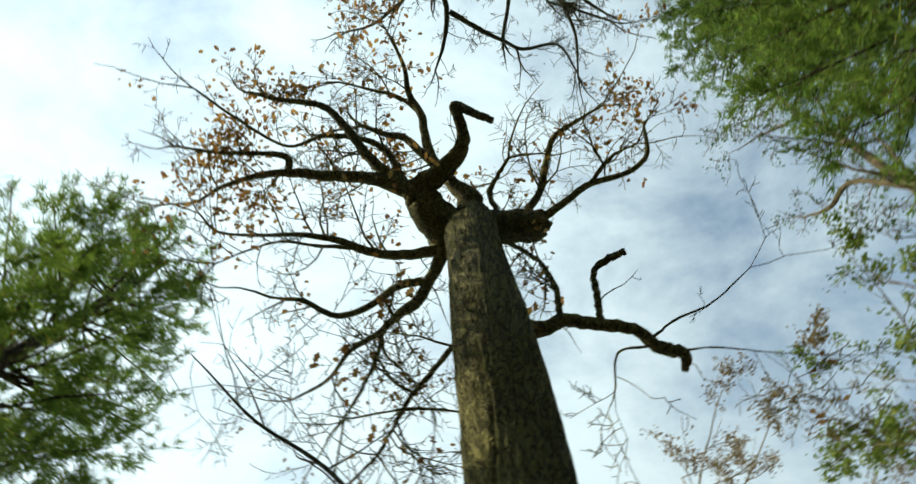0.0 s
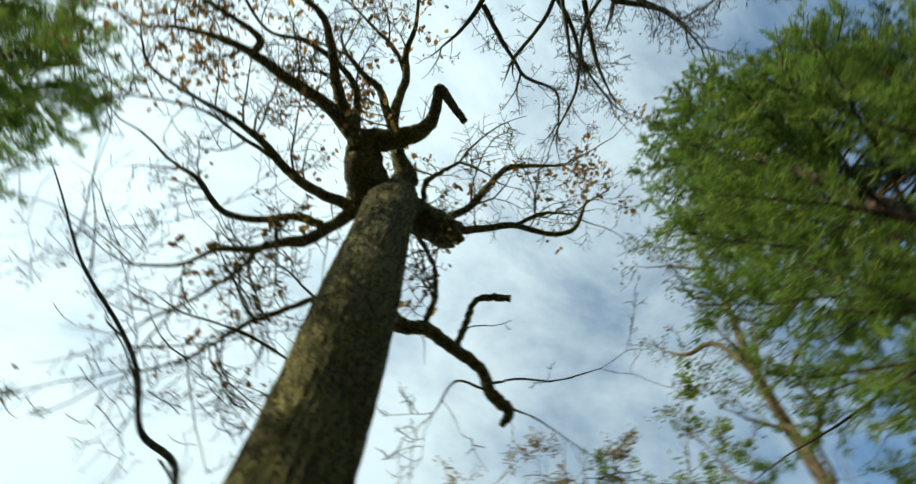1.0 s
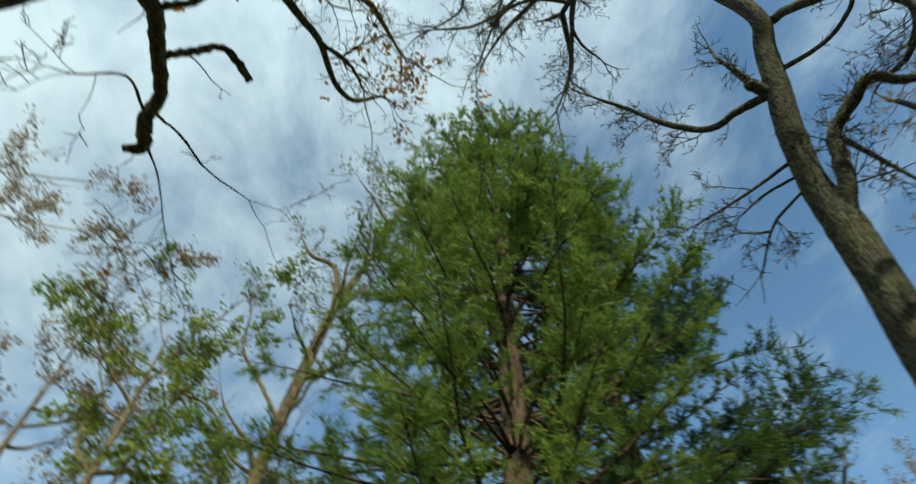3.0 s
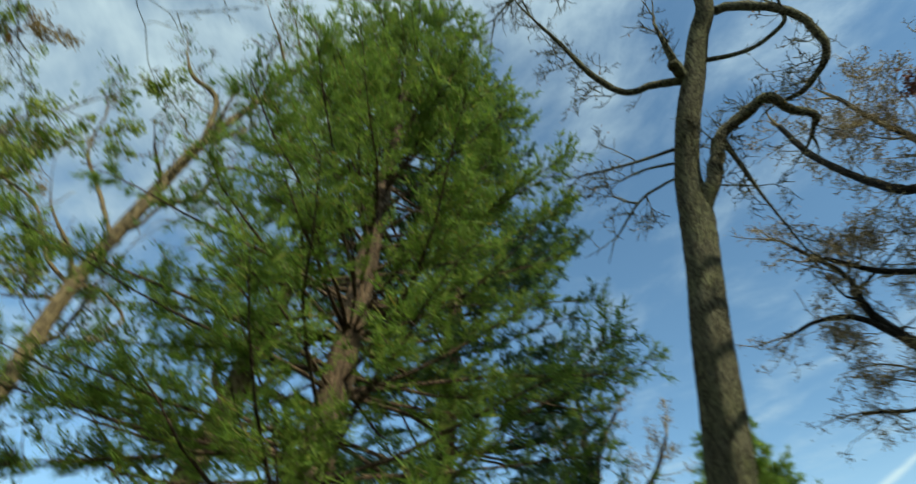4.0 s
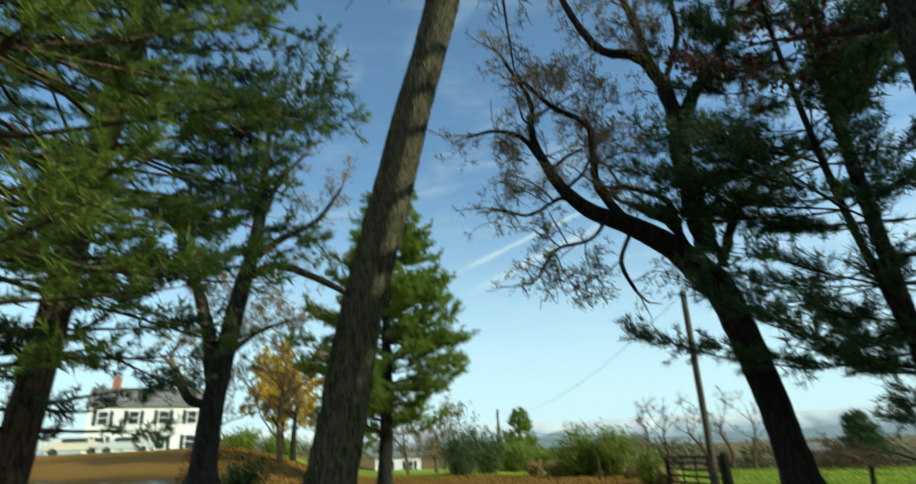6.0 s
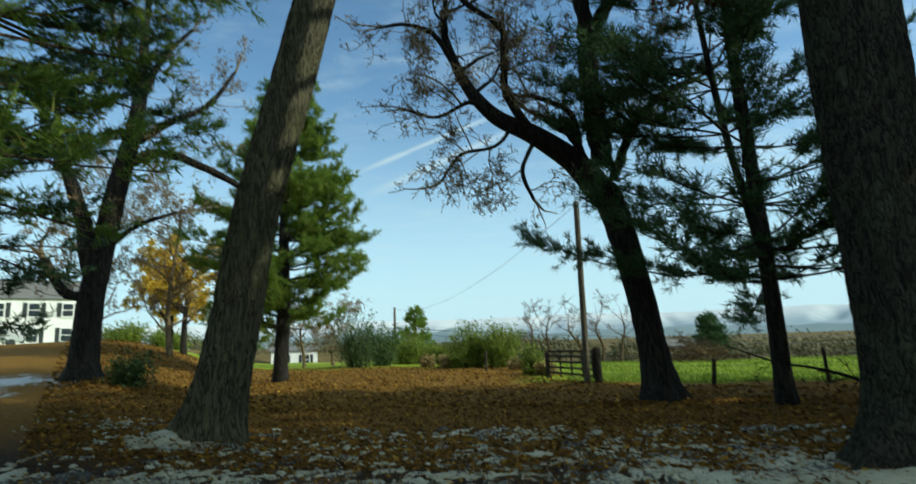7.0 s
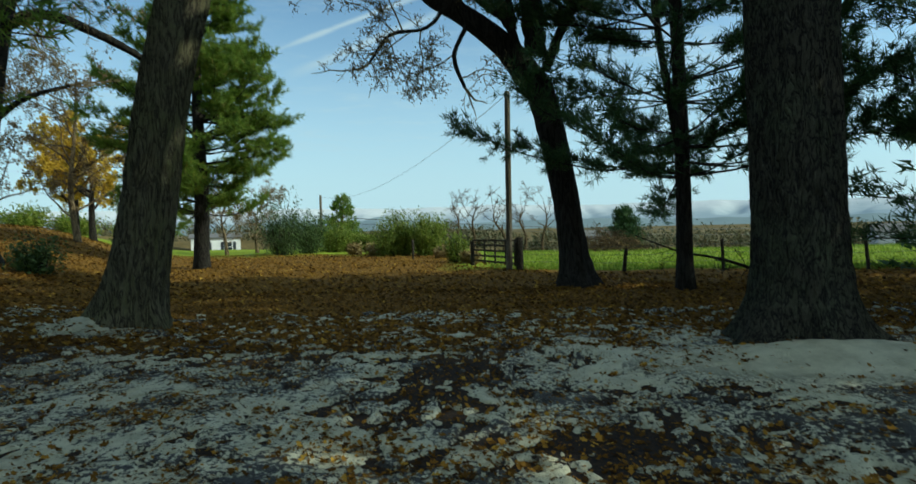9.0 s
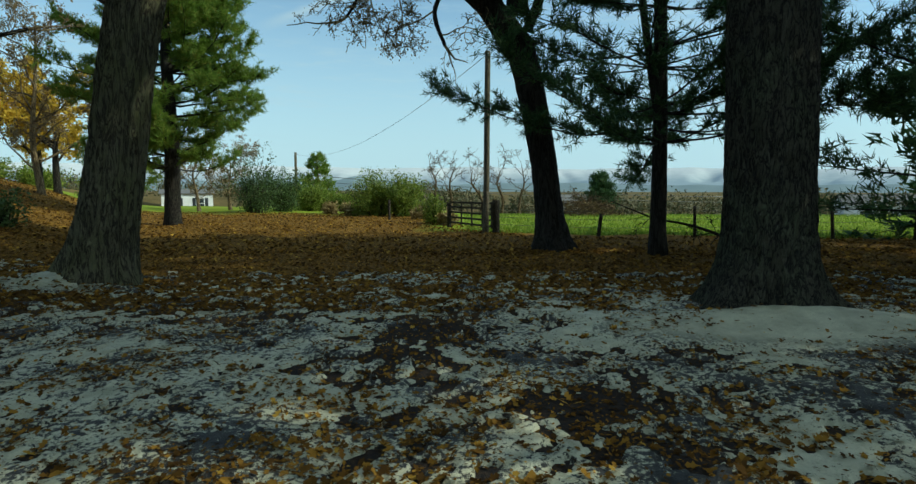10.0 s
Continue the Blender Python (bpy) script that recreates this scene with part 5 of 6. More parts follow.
GRASS = foliage("field_grass", (0.12, 0.20, 0.016), (0.22, 0.31, 0.026), (0.34, 0.36, 0.06), 0.35)
tagged(part("field_grass", field_grass(), GRASS), "short green pasture grass beyond the fence", "grass", kind="stuff")

# ---- snow and fallen leaves ----
def blob(x, y, cx, cy, rx, ry):
    return np.exp(-((x - cx) / rx) ** 2 - ((y - cy) / ry) ** 2)


def snow_amount(x, y):
    """How much snow lies at a place: patches by the noise, drifts at the feet of the trunks, bare strips where feet have passed."""
    big, mid, fine = value_noise(x, y, 1.7, 3), value_noise(x, y, 0.55, 9), value_noise(x, y, 0.12, 15, 4)
    base = 0.20 * np.clip((7.6 - y) / 2.0, -1.6, 1.0) + 0.24 * np.clip((6.2 - y) / 2.6, 0, 1)
    s = base + 0.55 * (big - 0.5) + 0.6 * (mid - 0.5) + 2.3 * (fine - 0.5)
    drift = 0.2 * blob(x, y, -2.2, 4.2, 1.7, 1.5) + 1.25 * blob(x, y, 3.9, 6.1, 2.1, 0.75) + 0.55 * blob(x, y, 2.3, 7.6, 0.9, 0.8) + 1.0 * blob(x, y, -6.25, 8.5, 0.55, 0.4) + 0.4 * blob(x, y, -5.5, 8.2, 0.7, 0.25) - 0.5 * blob(x, y, -8.0, 7.5, 1.8, 1.8)
    bare = 0.55 * blob(x, y, -0.45, 5.3, 0.5, 1.5) + 1.3 * blob(x, y, 0.95, 3.95, 0.5, 0.45) + 0.7 * blob(x, y, 1.5, 3.3, 0.6, 0.3) + 0.45 * blob(x, y, -0.4, 3.1, 0.3, 0.35) + 0.35 * blob(x, y, 1.6, 5.2, 0.9, 0.35)
    edge = 0.9 * np.clip((1.9 - y) / 2.2, 0, 2) + 0.9 * np.clip((abs(x) - 0.95 * np.maximum(y, 0) - 0.8) / 1.6, 0, 2)
    return s + drift - bare - edge - 0.11


def snow_top(x, y):
    s = snow_amount(x, y)
    drift = 0.17 * blob(x, y, 3.9, 6.3, 1.8, 0.6) + 0.15 * blob(x, y, -6.25, 8.6, 0.6, 0.4)
    lumps = 0.03 * (value_noise(x, y, 0.12, 21, 3) - 0.5) + 0.02 * (value_noise(x, y, 0.45, 25, 2) - 0.5)
    return np.where(s > -0.06, 0.028 * np.tanh(s * 9) + np.clip(drift, 0, 1) * np.clip(s * 4, 0, 1) + lumps * (s > 0.05), -0.03)


def build_snow():
    xs, ys = np.arange(-9.5, 9.5, 0.037), np.arange(-0.6, 10.4, 0.037)
    X, Y = np.meshgrid(xs, ys, indexing="ij")
    T = snow_top(X, Y)
    Z = ground_height(X, Y) + T
    n, s = X.shape
    i, j = np.meshgrid(np.arange(n - 1), np.arange(s - 1), indexing="ij")
    keep = (np.maximum.reduce([T[:-1, :-1], T[1:, :-1], T[:-1, 1:], T[1:, 1:]]) > -0.02) & (abs(X[:-1, :-1]) < 0.95 * abs(Y[:-1, :-1]) + 3)
    q = np.stack([i * s + j, (i + 1) * s + j, (i + 1) * s + j + 1, i * s + j + 1], -1)[keep]
    used, back = np.unique(q, return_inverse=True)
    geo = Geo()
    geo.add(np.stack([X, Y, Z], -1).reshape(-1, 3)[used], back.reshape(-1, 4))
    return geo


m, nt, b = mat("old_snow", 0.55, 0.4)
n1, n2 = noise_node(nt, 4.0, 6, 0.65), noise_node(nt, 55, 3, 0.7)
c = ramp(nt, n1.outputs["Fac"], [(0.3, (0.44, 0.43, 0.30)), (0.6, (0.72, 0.70, 0.52))]).outputs[0]
# grit and melt holes: everywhere but on the two deep drifts
n3, n4 = noise_node(nt, 22, 5, 0.7), noise_node(nt, 1.1, 4, 0.6)
clean = None
for centre, size in (((3.9, 6.2, 0), (2.4, 0.9, 9)), ((-6.25, 8.5, 0), (0.8, 0.6, 9))):
    gp, sb, dv, ln, mr = (nt.nodes.new(k) for k in ("ShaderNodeNewGeometry", "ShaderNodeVectorMath", "ShaderNodeVectorMath", "ShaderNodeVectorMath", "ShaderNodeMapRange"))
    sb.operation, dv.operation, ln.operation = "SUBTRACT", "DIVIDE", "LENGTH"
    sb.inputs[1].default_value, dv.inputs[1].default_value = centre, size
    link(nt, gp.outputs["Position"], sb.inputs[0]); link(nt, sb.outputs[0], dv.inputs[0]); link(nt, dv.outputs[0], ln.inputs[0])
    mr.inputs["From Min"].default_value, mr.inputs["From Max"].default_value = 0.7, 1.15
    link(nt, ln.outputs["Value"], mr.inputs["Value"])
    if clean is None:
        clean = mr.outputs[0]
    else:
        mn = nt.nodes.new("ShaderNodeMath"); mn.operation = "MINIMUM"
        link(nt, clean, mn.inputs[0]); link(nt, mr.outputs[0], mn.inputs[1])
        clean = mn.outputs[0]
sm = nt.nodes.new("ShaderNodeMath"); sm.operation = "MULTIPLY_ADD"; sm.inputs[1].default_value = 0.9
link(nt, n4.outputs["Fac"], sm.inputs[0]); link(nt, n3.outputs["Fac"], sm.inputs[2])
grit = ramp(nt, sm.outputs[0], [(0.94, (0, 0, 0)), (1.06, (1, 1, 1))]).outputs[0]
gm = nt.nodes.new("ShaderNodeMath"); gm.operation = "MULTIPLY"
link(nt, grit, gm.inputs[0]); link(nt, clean, gm.inputs[1])
c = mixed(nt, n2.outputs["Fac"], c, mixed(nt, 0.45, c, (0.16, 0.15, 0.12)))
link(nt, mixed(nt, gm.outputs[0], c, (0.035, 0.033, 0.033)), b.inputs["Base Color"])
bump(nt, b, n2.outputs["Fac"], 1.0, 0.025)
SNOW = m
tagged(part("snow", build_snow(), SNOW), "thin old snow in patches with drifts against the trunks", "snow", kind="stuff")


def fallen_leaves(n, seed, y0, y1, wide, size, keep_snow=0.25, simple=False, half=None):
    g = np.random.default_rng(seed)
    y = y0 + (y1 - y0) * g.random(n) ** 1.1
    x = g.uniform(-1, 1, n) * (half or (y * wide + 0.8))
    if simple:
        ok = (x < 2.5 - 0.35 * (y - 18)) | (y < 17.5)
        x, y = x[ok], y[ok]
        n = len(x)
    s = snow_amount(x, y)
    lump = value_noise(x, y, 0.6, 33)
    keep = g.random(n) < np.where(s > 0, keep_snow * (0.35 + 1.6 * (lump > 0.52)) * np.clip(1.15 - 1.3 * s, 0.06, 1), np.where(y < 7.5, 0.5, 1.0))
    x, y = x[keep], y[keep]
    n = len(x)
    z = ground_height(x, y) + np.maximum(snow_top(x, y), 0.0) + 0.008
    a = g.uniform(0, 6.28, n)
    tilt = g.normal(0, 0.32, (n, 2))
    d = np.stack([np.cos(a), np.sin(a), tilt[:, 0]], 1)
    d /= np.linalg.norm(d, axis=1, keepdims=True)
    sd = np.stack([-np.sin(a), np.cos(a), tilt[:, 1]], 1)
    up = np.cross(d, sd)
    L = (size * g.uniform(0.55, 1.25, n))[:, None]
    curl = g.uniform(0.02, 0.5, n)[:, None]
    z = z + 0.3 * (abs(tilt).sum(1) * L[:, 0]) * 0.5
    p = np.stack([x, y, z], 1)
    c = [(-0.5, 0, 0.0), (-0.2, 0.13, 0.25), (-0.05, 0.34, 1.0), (0.1, 0.15, 0.3), (0.32, 0.27, 0.8), (0.5, 0.0, 0.9), (0.32, -0.27, 0.8), (0.1, -0.15, 0.3), (-0.05, -0.34, 1.0), (-0.2, -0.13, 0.25)]
    f = [(0, 1, 9), (1, 3, 7), (1, 7, 9), (1, 2, 3), (7, 8, 9), (3, 5, 7), (3, 4, 5), (5, 6, 7)]
    if simple:
        c, f = [(-0.5, 0, 0.0), (0.0, 0.3, 0.8), (0.5, 0.0, 0.9), (0.0, -0.3, 0.8)], [(0, 1, 3), (1, 2, 3)]
    v = np.stack([p + L * (u * d + w * sd + e * 0.35 * curl * up) for u, w, e in c], 1)
    geo = Geo()
    geo.add(v.reshape(-1, 3), None, (np.array(f)[None] + np.arange(n)[:, None, None] * len(c)).reshape(-1, 3))
    return geo


LITTER = foliage("fallen_leaf", (0.045, 0.025, 0.010), (0.21, 0.11, 0.022), (0.42, 0.235, 0.038), 0.3, (0.66, 0.42, 0.07), 0.95, 0.04)
tagged(part("fallen_leaves", fallen_leaves(14000, 201, 2.0, 7.5, 0.95, 0.07, 0.6), LITTER), "curled brown oak leaves strewn over snow and grass", "leaves", kind="stuff")
tagged(part("fallen_leaves", fallen_leaves(32000, 202, 7.0, 14.0, 0.95, 0.09, 0.6, True), LITTER), "thick litter of brown oak leaves under the trees", "leaves", kind="stuff")
tagged(part("fallen_leaves", fallen_leaves(40000, 203, 13.0, 34.0, 0.95, 0.13, 0.3, True), LITTER), "orange-brown leaf litter over the far lawn", "leaves", kind="stuff")
tagged(part("fallen_leaves", fallen_leaves(15000, 205, 3.0, -9.0, 0, 0.10, 0.5, True, 9.0), LITTER), "brown oak leaves on the ground round the old oak", "leaves", kind="stuff")
tagged(part("leaf_scraps", fallen_leaves(34000, 204, 2.0, 8.5, 0.95, 0.035, 0.9, True), LITTER), "dark scraps of broken leaves on the snow", "leaves", kind="stuff")

# ---- poles, wires, fence and gate ----
WOOD_POLE = bark("weathered_pole", (0.10, 0.085, 0.06), (0.26, 0.22, 0.16), None, 0, 16.0)
WOOD_DARK = bark("fence_wood", (0.03, 0.026, 0.02), (0.11, 0.09, 0.065), None, 0, 18.0)
m, nt, b = mat("wire_metal", 0.5, 0.5)
b.inputs["Base Color"].default_value, b.inputs["Metallic"].default_value = (0.12, 0.12, 0.12, 1), 0.7
WIRE = m
m, nt, b = mat("glass_insulator", 0.15, 0.5)
b.inputs["Base Color"].default_value = (0.25, 0.3, 0.3, 1)
INSUL = m


def pole_thing(label, x, y, height, r0, r1, arm=True, tilt=0.0, name="utility_pole"):
    base = on_ground(x, y)
    ob = thing(name, label, "pole", at=base)
    g = Geo()
    z = base[2]
    n = 14
    f = np.linspace(0, 1, n)
    line = np.stack([x + tilt * f + 0.01 * np.sin(5 * f), np.full(n, y), z - 0.2 + (height + 0.2) * f], 1)
    tube(g, line, r0 + (r1 - r0) * f, 14, furrows(int(height * 10), 0.03, 18))
    part("shaft", g, WOOD_POLE, ob)
    if arm:
        top = line[-1]
        ins = Geo()
        tube(ins, np.array([top + [0, -0.10, -0.25], top + [0, -0.16, -0.25], top + [0, -0.18, -0.20], top + [0, -0.18, -0.12]]), np.array([0.015, 0.02, 0.035, 0.02]), 8)
        part("insulator", ins, INSUL, ob)
    return line[-1]


top_near = pole_thing("grey weathered wooden utility pole at the fence", 0.92, 18.8, 5.95, 0.115, 0.085, True, 0.06)
top_far = pole_thing("thin wooden utility pole down the lane", -14.2, 49.5, 4.9, 0.14, 0.1)
pole_thing("short wooden pole along the hedge", -19.0, 80.0, 4.2, 0.12, 0.09)


def wire(label, a, c, sag, r=0.008):
    t = np.linspace(0, 1, 40)[:, None]
    p = np.asarray(a) * (1 - t) + np.asarray(c) * t
    p[:, 2] -= sag * 4 * t[:, 0] * (1 - t[:, 0])
    g = Geo()
    tube(g, p, np.full(40, r), 5)
    tagged(part("overhead_wire", g, WIRE), label, "wire")


wire("sagging overhead wire between two wooden poles", top_near + np.array([0, -0.18, -0.12]), top_far + np.array([0, -0.18, -0.12]), 1.3)
wire("thin overhead line across the valley", (-15.0, 49.8, 2.7), (40.0, 75.0, 0.2), 0.6, 0.03)
wire("thin overhead line across the valley", (-15.0, 49.8, 2.2), (40.0, 75.0, -0.6), 0.5, 0.02)


def post(x, y, h, r, label="dark weathered wooden fence post", lean=0.0, group="fence posts along the field"):
    base = on_ground(x, y)
    g = Geo()
    f = np.linspace(0, 1, 7)
    line = np.stack([x + lean * f, np.full(7, y), base[2] - 0.15 + (h + 0.15) * f], 1)
    tube(g, line, r * (1 - 0.08 * f), 10, furrows(int(x * 31 + 500), 0.09, 9))
    ob = part("fence_post", g, WOOD_DARK)
    tagged(ob, label, "post", group)


post(1.28, 18.9, 1.12, 0.13, "thick dark gate post with a rounded top")
post(-0.35, 22.2, 0.95, 0.08)
posts = [(-1.25, 24.8), (-3.3, 27.0), (4.4, 17.6), (7.3, 17.2), (9.3, 17.0), (11.3, 16.8), (13.6, 16.6)]
for k, (x, y) in enumerate(posts):
    post(x, y, 0.95 if k != 2 else 0.75, 0.05 if k > 2 else 0.06, lean=0.05 * ((k * 37) % 5 - 2))


def fence_wire(pts, z):
    p = np.array([(x, y, on_ground(x, y)[2] + z) for x, y in pts])
    q = smooth_line(p, 6)
    g = Geo()
    tube(g, q, np.full(len(q), 0.006), 4)
    tagged(part("fence_wire", g, WIRE), "rusty wire strand strung along the field fence", "wire", "fence wires")


for z in (0.3, 0.55, 0.8):
    fence_wire([(1.3, 18.9), (4.4, 17.6), (7.3, 17.2), (9.3, 17.0), (11.3, 16.8), (13.6, 16.6)], z)


def gate():
    a, c = np.array(on_ground(-0.35, 22.2)), np.array(on_ground(1.2, 19.0))
    ob = thing("field_gate", "closed dark wooden field gate of rails and uprights", "gate", at=tuple((a + c) / 2))
    way = (c - a) / np.linalg.norm(c - a)
    L = np.linalg.norm(c - a)
    ang = math.atan2(way[1], way[0])

    def bar(name, s0, z0, s1, z1, w):
        p, q = a + way * s0 + [0, 0, z0], a + way * s1 + [0, 0, z1]
        v = q - p
        ln = np.linalg.norm(v)
        bm = bmesh.new()
        pitch = math.asin(v[2] / ln)
        bmesh.ops.create_cube(bm, size=1.0, matrix=Matrix.Translation((p + q) / 2) @ Matrix.Rotation(ang, 4, "Z") @ Matrix.Rotation(-pitch, 4, "Y") @ Matrix.Diagonal((ln, 0.035, w, 1)))
        bmesh.ops.bevel(bm, geom=bm.edges[:], offset=0.006, segments=1, affect="EDGES")
        me = bpy.data.meshes.new(name)
        bm.to_mesh(me)
        bm.free()
        me.materials.append(WOOD_DARK)
        part(name, me, WOOD_DARK, ob)

    for z in (0.22, 0.42, 0.62, 0.82, 1.0):
        bar("rail", 0.1, z, L - 0.1, z, 0.07)
    for s in (0.12, 0.31 * L, 0.55 * L, 0.78 * L, L - 0.12):
        bar("upright", s, 0.14, s, 1.05, 0.09)


gate()


# ---- heap of brush and a fallen limb ----
def brush_pile():
    g = np.random.default_rng(301)
    cx, cy = 6.9, 31.0
    base = on_ground(cx, cy)
    ob = thing("brush_pile", "low heap of brown cut branches and dry stalks", "brush pile", at=base)
    geo = Geo()
    for _ in range(420):
        a, f = g.uniform(0, 6.28), g.random() ** 0.7
        x, y = cx + math.sin(a) * f * 2.6, cy + math.cos(a) * f * 1.3
        h = 1.15 * (1 - f**1.6) * g.random()
        d = (g.normal(0, 1), g.normal(0, 0.6), g.normal(0.1, 0.35))
        ln, rd = wander(g, (x, y, base[2] + 0.06 + h), d, g.uniform(0.4, 1.4), g.uniform(0.008, 0.03), 0.005, 4, 0.2, 0, 0.1)
        ln[:, 2] = np.maximum(ln[:, 2], base[2] + 0.02)
        tube(geo, ln, rd, 4, cap=False)
    tagged(part("brush_mass", geo, BRUSH, ob), kind="stuff")
    lv = Geo()
    n = 900
    u = g.normal(0, 1, (n, 3))
    u /= np.linalg.norm(u, axis=1, keepdims=True)
    u[:, 2] = abs(u[:, 2])
    leaf_cloud(lv, g, np.array(base) + u * [2.3, 1.1, 0.85] * g.uniform(0.3, 1.0, (n, 1)), u, 0.12, 2, 0.1, 0.3)
    tagged(part("dry_leaf_cover", lv, LEAF_TAN, ob), kind="stuff")


brush_pile()


def fallen_limb():
    g = np.random.default_rng(311)
    pts = [(6.6, 14.7, 0.42, 0.04), (5.9, 14.8, 0.62, 0.034), (5.3, 14.9, 0.72, 0.028), (4.7, 15.0, 0.95, 0.02), (4.1, 15.1, 1.2, 0.012)]
    ob = thing("fallen_limb", "bare broken limb lying across the fence", "branch", at=(6.6, 14.6, 0.0))
    geo = Geo()
    q = smooth_line([(7.5, 14.6, 0.03, 0.045)] + pts, 6)
    tube(geo, q[:, :3], q[:, 3], 8, furrows(5, 0.08, 8))
    part("stem", geo, BARK_DARK, ob)
    tw = Geo()
    sprout(tw, g, q[:, :3], q[:, 3], 2, 2.6, 1.0, 0.9, 0.05, 0.05, None, 0.008, 0.15)
    for v in tw.v:
        v[:, 2] = np.maximum(v[:, 2], 0.02)
    tagged(part("twig_growth", tw, BARK_DARK, ob), kind="stuff")


fallen_limb()

# ---- the houses beyond the lawn ----
m, nt, b = mat("white_siding", 0.55, 0.3)
n1 = noise_node(nt, 1.5, 5)
link(nt, ramp(nt, n1.outputs["Fac"], [(0.3, (0.70, 0.70, 0.68)), (0.7, (0.82, 0.82, 0.80))]).outputs[0], b.inputs["Base Color"])
SIDING = m
m, nt, b = mat("grey_shingle", 0.9, 0.2)
n1 = noise_node(nt, 6, 5)
link(nt, ramp(nt, n1.outputs["Fac"], [(0.3, (0.10, 0.10, 0.10)), (0.7, (0.2, 0.19, 0.18))]).outputs[0], b.inputs["Base Color"])
SHINGLE = m
m, nt, b = mat("window_pane", 0.08, 0.5)
b.inputs["Base Color"].default_value = (0.03, 0.04, 0.05, 1)
PANE = m
m, nt, b = mat("shutter_paint", 0.6, 0.3)
b.inputs["Base Color"].default_value = (0.03, 0.035, 0.04, 1)
SHUTTER = m
m, nt, b = mat("chimney_brick", 0.9, 0.2)
n1 = noise_node(nt, 9, 4)
link(nt, ramp(nt, n1.outputs["Fac"], [(0.3, (0.22, 0.08, 0.045)), (0.7, (0.38, 0.16, 0.09))]).outputs[0], b.inputs["Base Color"])
BRICK = m


def house(label, at, turn, w, d, h, roof_h, cols, rows, chimney=True, shutters=True):
    """A gabled house: boarded walls, roof, windows with frame, sill, pane and shutters. Front along +x, facing -y."""
    ob = thing("house", label, "house", at=at)
    ob.rotation_euler = (0, 0, radians(turn))

    def put(name, me, parent, lab=""):
        o = new(name, me)
        o.parent = parent
        if lab:
            tagged(o, lab)
        return o

    # walls with boards as real steps
    for nm, sx, sy, cx, cy in (("wall", w, 0.2, 0, -d / 2), ("wall", w, 0.2, 0, d / 2), ("wall", 0.2, d - 0.2, -w / 2 + 0.1, 0), ("wall", 0.2, d - 0.2, w / 2 - 0.1, 0)):
        bm = bmesh.new()
        k = int(h / 0.22)
        rings = []
        for i in range(k):
            for z, e in ((h * i / k, 0.02), (h * (i + 1) / k, 0.0)):
                rings.append([bm.verts.new((cx + a_ * (sx / 2 + e), cy + b_ * (sy / 2 + e), z)) for a_, b_ in ((-1, -1), (1, -1), (1, 1), (-1, 1))])
        for p_, q_ in zip(rings, rings[1:]):
            for i in range(4):
                bm.faces.new((p_[i], p_[(i + 1) % 4], q_[(i + 1) % 4], q_[i]))
        bm.faces.new(rings[0][::-1])
        bm.faces.new(rings[-1])
        me = bpy.data.meshes.new(nm)
        bm.to_mesh(me)
        bm.free()
        me.materials.append(SIDING)
        put(nm, me, ob)
    for sgn in (-1, 1):
        bm = bmesh.new()
        for y0 in (0.0, 0.2):
            for p in ((-d / 2, h), (d / 2, h), (0, h + roof_h)):
                bm.verts.new((sgn * (w / 2 - y0), p[0], p[1]))
        v = bm.verts[:]
        bm.faces.new(v[:3]); bm.faces.new(v[3:][::-1])
        for i in range(3):
            j = (i + 1) % 3
            bm.faces.new((v[i], v[i + 3], v[j + 3], v[j]))
        me = bpy.data.meshes.new("gable")
        bm.to_mesh(me)
        bm.free()
        me.materials.append(SIDING)
        put("gable", me, ob)
    slope = math.atan2(roof_h, d / 2)
    ln = math.hypot(roof_h, d / 2) + 0.45
    for sgn in (-1, 1):
        m4 = Matrix.Translation((0, sgn * (d / 4 + 0.13), h + roof_h / 2 - 0.05)) @ Matrix.Rotation(-sgn * slope, 4, "X") @ Matrix.Diagonal((w + 0.6, ln, 0.14, 1))
        bm = bmesh.new()
        bmesh.ops.create_cube(bm, size=1.0, matrix=m4)
        me = bpy.data.meshes.new("roof")
        bm.to_mesh(me)
        bm.free()
        me.materials.append(SHINGLE)
        put("roof", me, ob)
    if chimney:
        put("chimney", box_mesh("chimney", (0.9, 0.7, 2.2), (-w * 0.32, 0.3, h + roof_h + 0.3), BRICK, 0.03), ob)
    for r in range(rows):
        for c_ in range(cols):
            x = w * ((c_ + 0.5) / cols - 0.5)
            z = h * (r + 0.5) / rows
            win = put("window", box_mesh("window", (1.15, 0.06, 1.55), (x, -d / 2 - 0.12, z), SIDING, 0.01), ob)
            put("pane", box_mesh("pane", (0.92, 0.03, 0.64), (x, -d / 2 - 0.155, z + 0.36), PANE), win)
            put("pane", box_mesh("pane", (0.92, 0.03, 0.64), (x, -d / 2 - 0.155, z - 0.36), PANE), win)
            put("sill", box_mesh("sill", (1.3, 0.16, 0.07), (x, -d / 2 - 0.17, z - 0.81), SIDING, 0.01), win)
            if shutters:
                for sgn in (-1, 1):
                    put("shutter", box_mesh("shutter", (0.42, 0.05, 1.55), (x + sgn * 0.8, -d / 2 - 0.13, z), SHUTTER, 0.01), ob)
    return ob


hx, hy = -59.0, 53.7
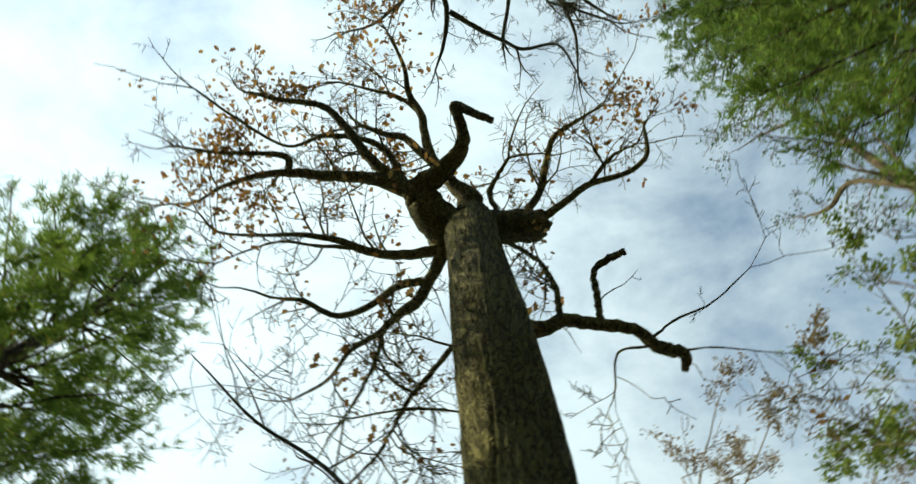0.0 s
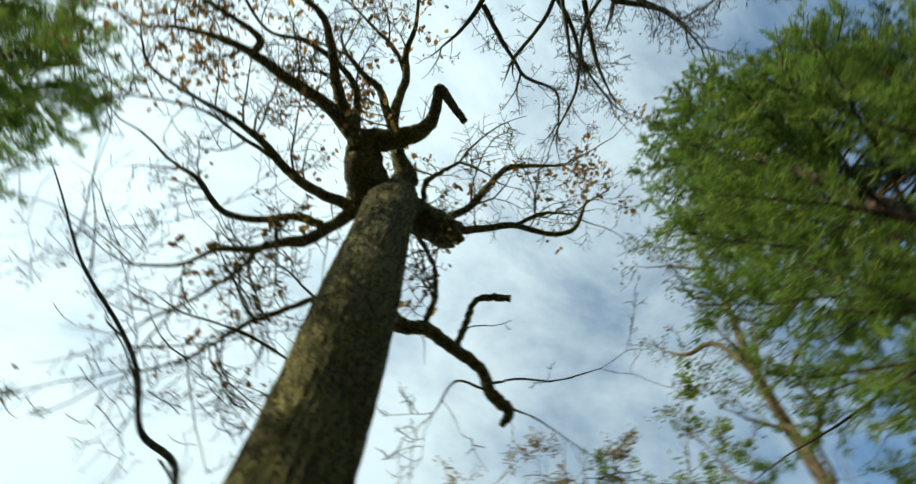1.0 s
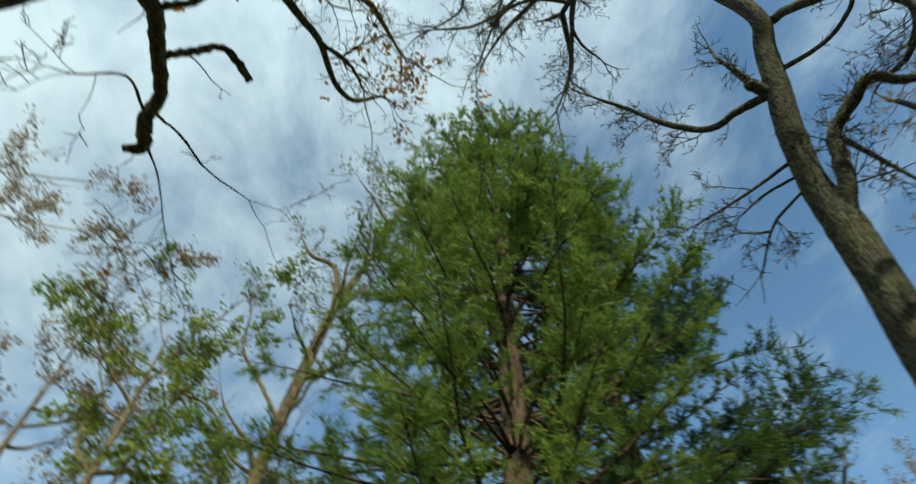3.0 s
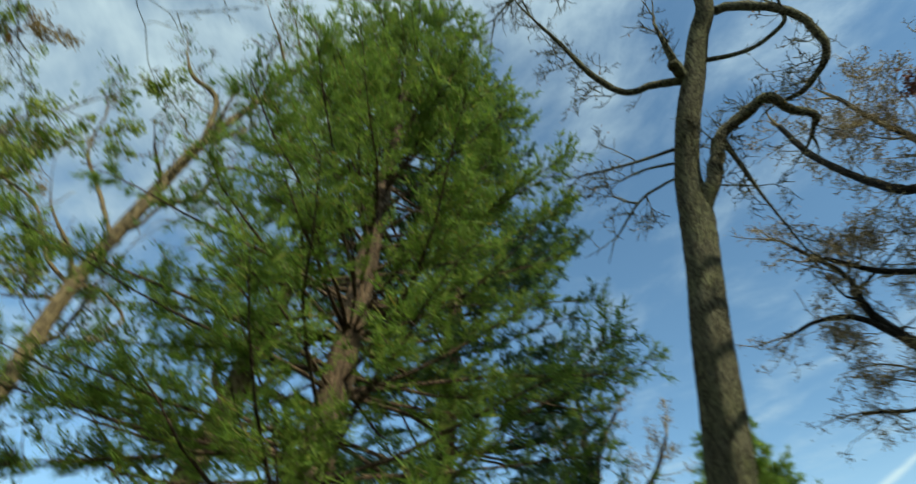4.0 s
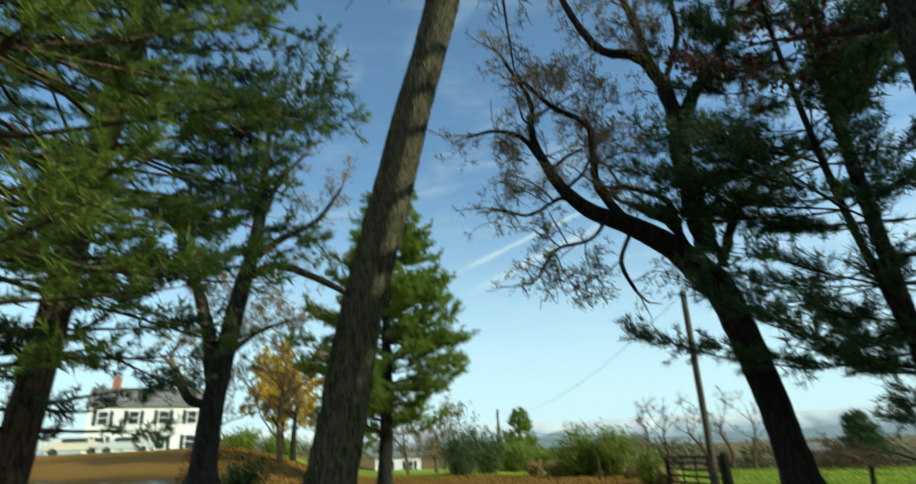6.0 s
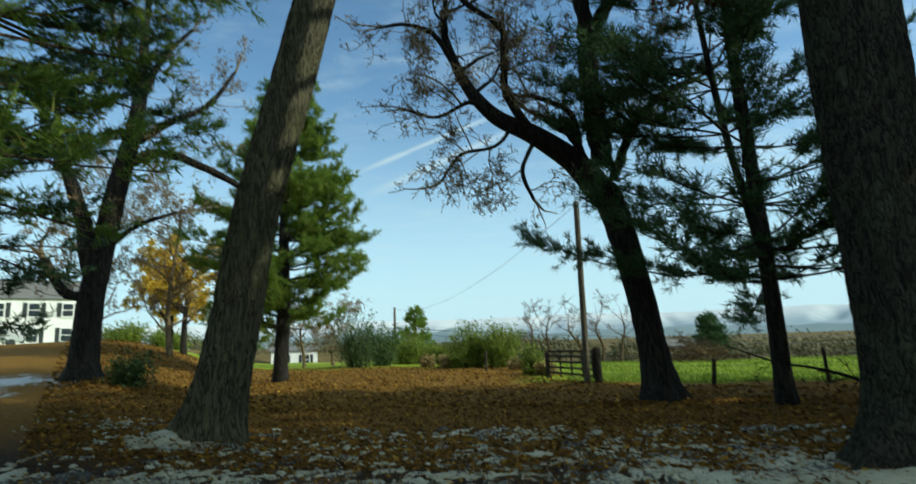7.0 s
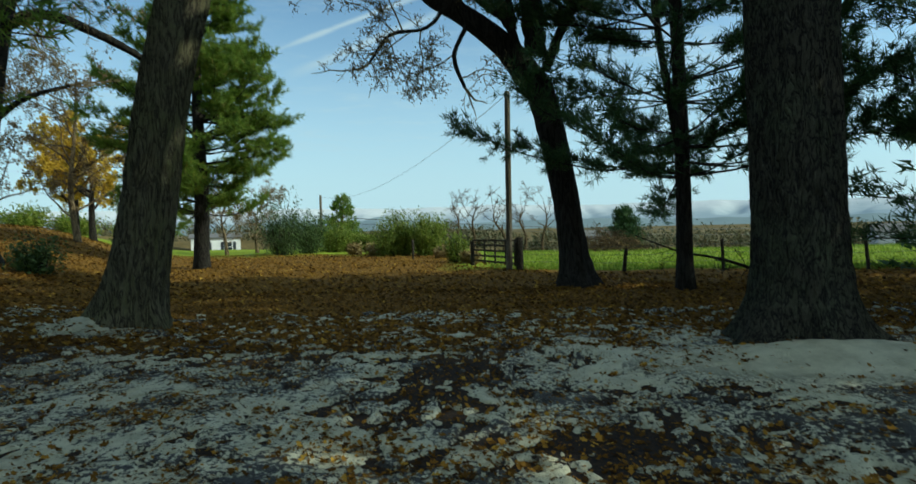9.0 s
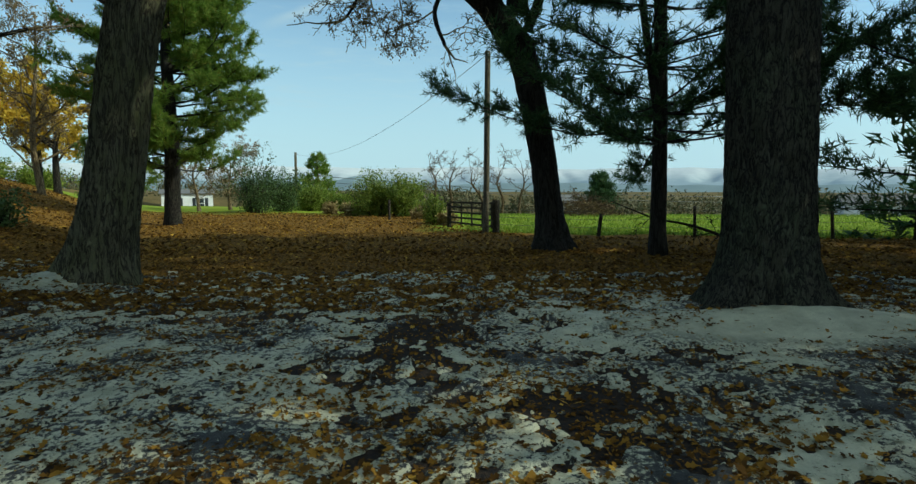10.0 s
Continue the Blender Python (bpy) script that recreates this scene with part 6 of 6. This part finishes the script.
house("large white two-storey house with dark shutters and a brick chimney", (hx, hy, on_ground(hx, hy)[2] - 0.1), 48, 12.0, 8.0, 5.4, 2.2, 4, 2)
hx, hy = -39.0, 81.0
house("small white house beyond the rise", (hx, hy, on_ground(hx, hy)[2] - 0.1), 26, 6.5, 5.0, 2.9, 0.5, 2, 1, False, True)


for hx, hy, turn, w in ((13.4, 66.0, 12, 5.0), (49.5, 66.0, -20, 8.0)):
    house("small white farm building far across the fields", (hx, hy, on_ground(hx, hy)[2] - 0.2), turn, w, 4.0, 2.0, 0.8, 2, 1, False, False)


def parked_car(label, x, y, turn, paint):
    base = on_ground(x, y)
    ob = thing("car", label, "car", "cars beside the house", at=base)
    ob.rotation_euler = (0, 0, radians(turn))
    m, nt, b = mat("car_paint", 0.25, 0.5)
    b.inputs["Base Color"].default_value = (*paint, 1)
    prof = [(-2.2, 0.35), (-2.25, 0.75), (-2.0, 0.95), (-1.35, 1.0), (-0.7, 1.45), (0.9, 1.5), (1.6, 1.05), (2.15, 0.95), (2.25, 0.6), (2.15, 0.35)]
    bm = bmesh.new()
    a = [bm.verts.new((px, -0.85, pz)) for px, pz in prof]
    c_ = [bm.verts.new((px, 0.85, pz)) for px, pz in prof]
    bm.faces.new(a); bm.faces.new(c_[::-1])
    for i in range(len(prof)):
        j = (i + 1) % len(prof)
        bm.faces.new((a[j], a[i], c_[i], c_[j]))
    bmesh.ops.recalc_face_normals(bm, faces=bm.faces[:])
    bmesh.ops.bevel(bm, geom=bm.edges[:], offset=0.07, segments=2, affect="EDGES")
    me = bpy.data.meshes.new("body")
    bm.to_mesh(me)
    bm.free()
    me.materials.append(m)
    body = new("body", me)
    body.parent = ob
    for sy in (-0.86, 0.86):
        o = new("side_window", box_mesh("side_window", (1.9, 0.03, 0.34), (0.1, sy, 1.2), PANE, 0.01))
        o.parent = ob
        for px in (-1.4, 1.4):
            g = Geo()
            s = 1 if sy > 0 else -1
            tube(g, np.array([(px, sy - s * 0.22, 0.33), (px, sy - s * 0.2, 0.33), (px, sy - s * 0.02, 0.33), (px, sy + s * 0.01, 0.33)]), np.array([0.28, 0.33, 0.33, 0.2]), 18)
            o = new("wheel", g.mesh("wheel", SHUTTER))
            o.parent = ob


parked_car("pale parked car beside the white house", -49.4, 37.5, 50, (0.55, 0.5, 0.42))
parked_car("silver parked car beside the white house", -46.6, 40.3, 50, (0.45, 0.47, 0.48))
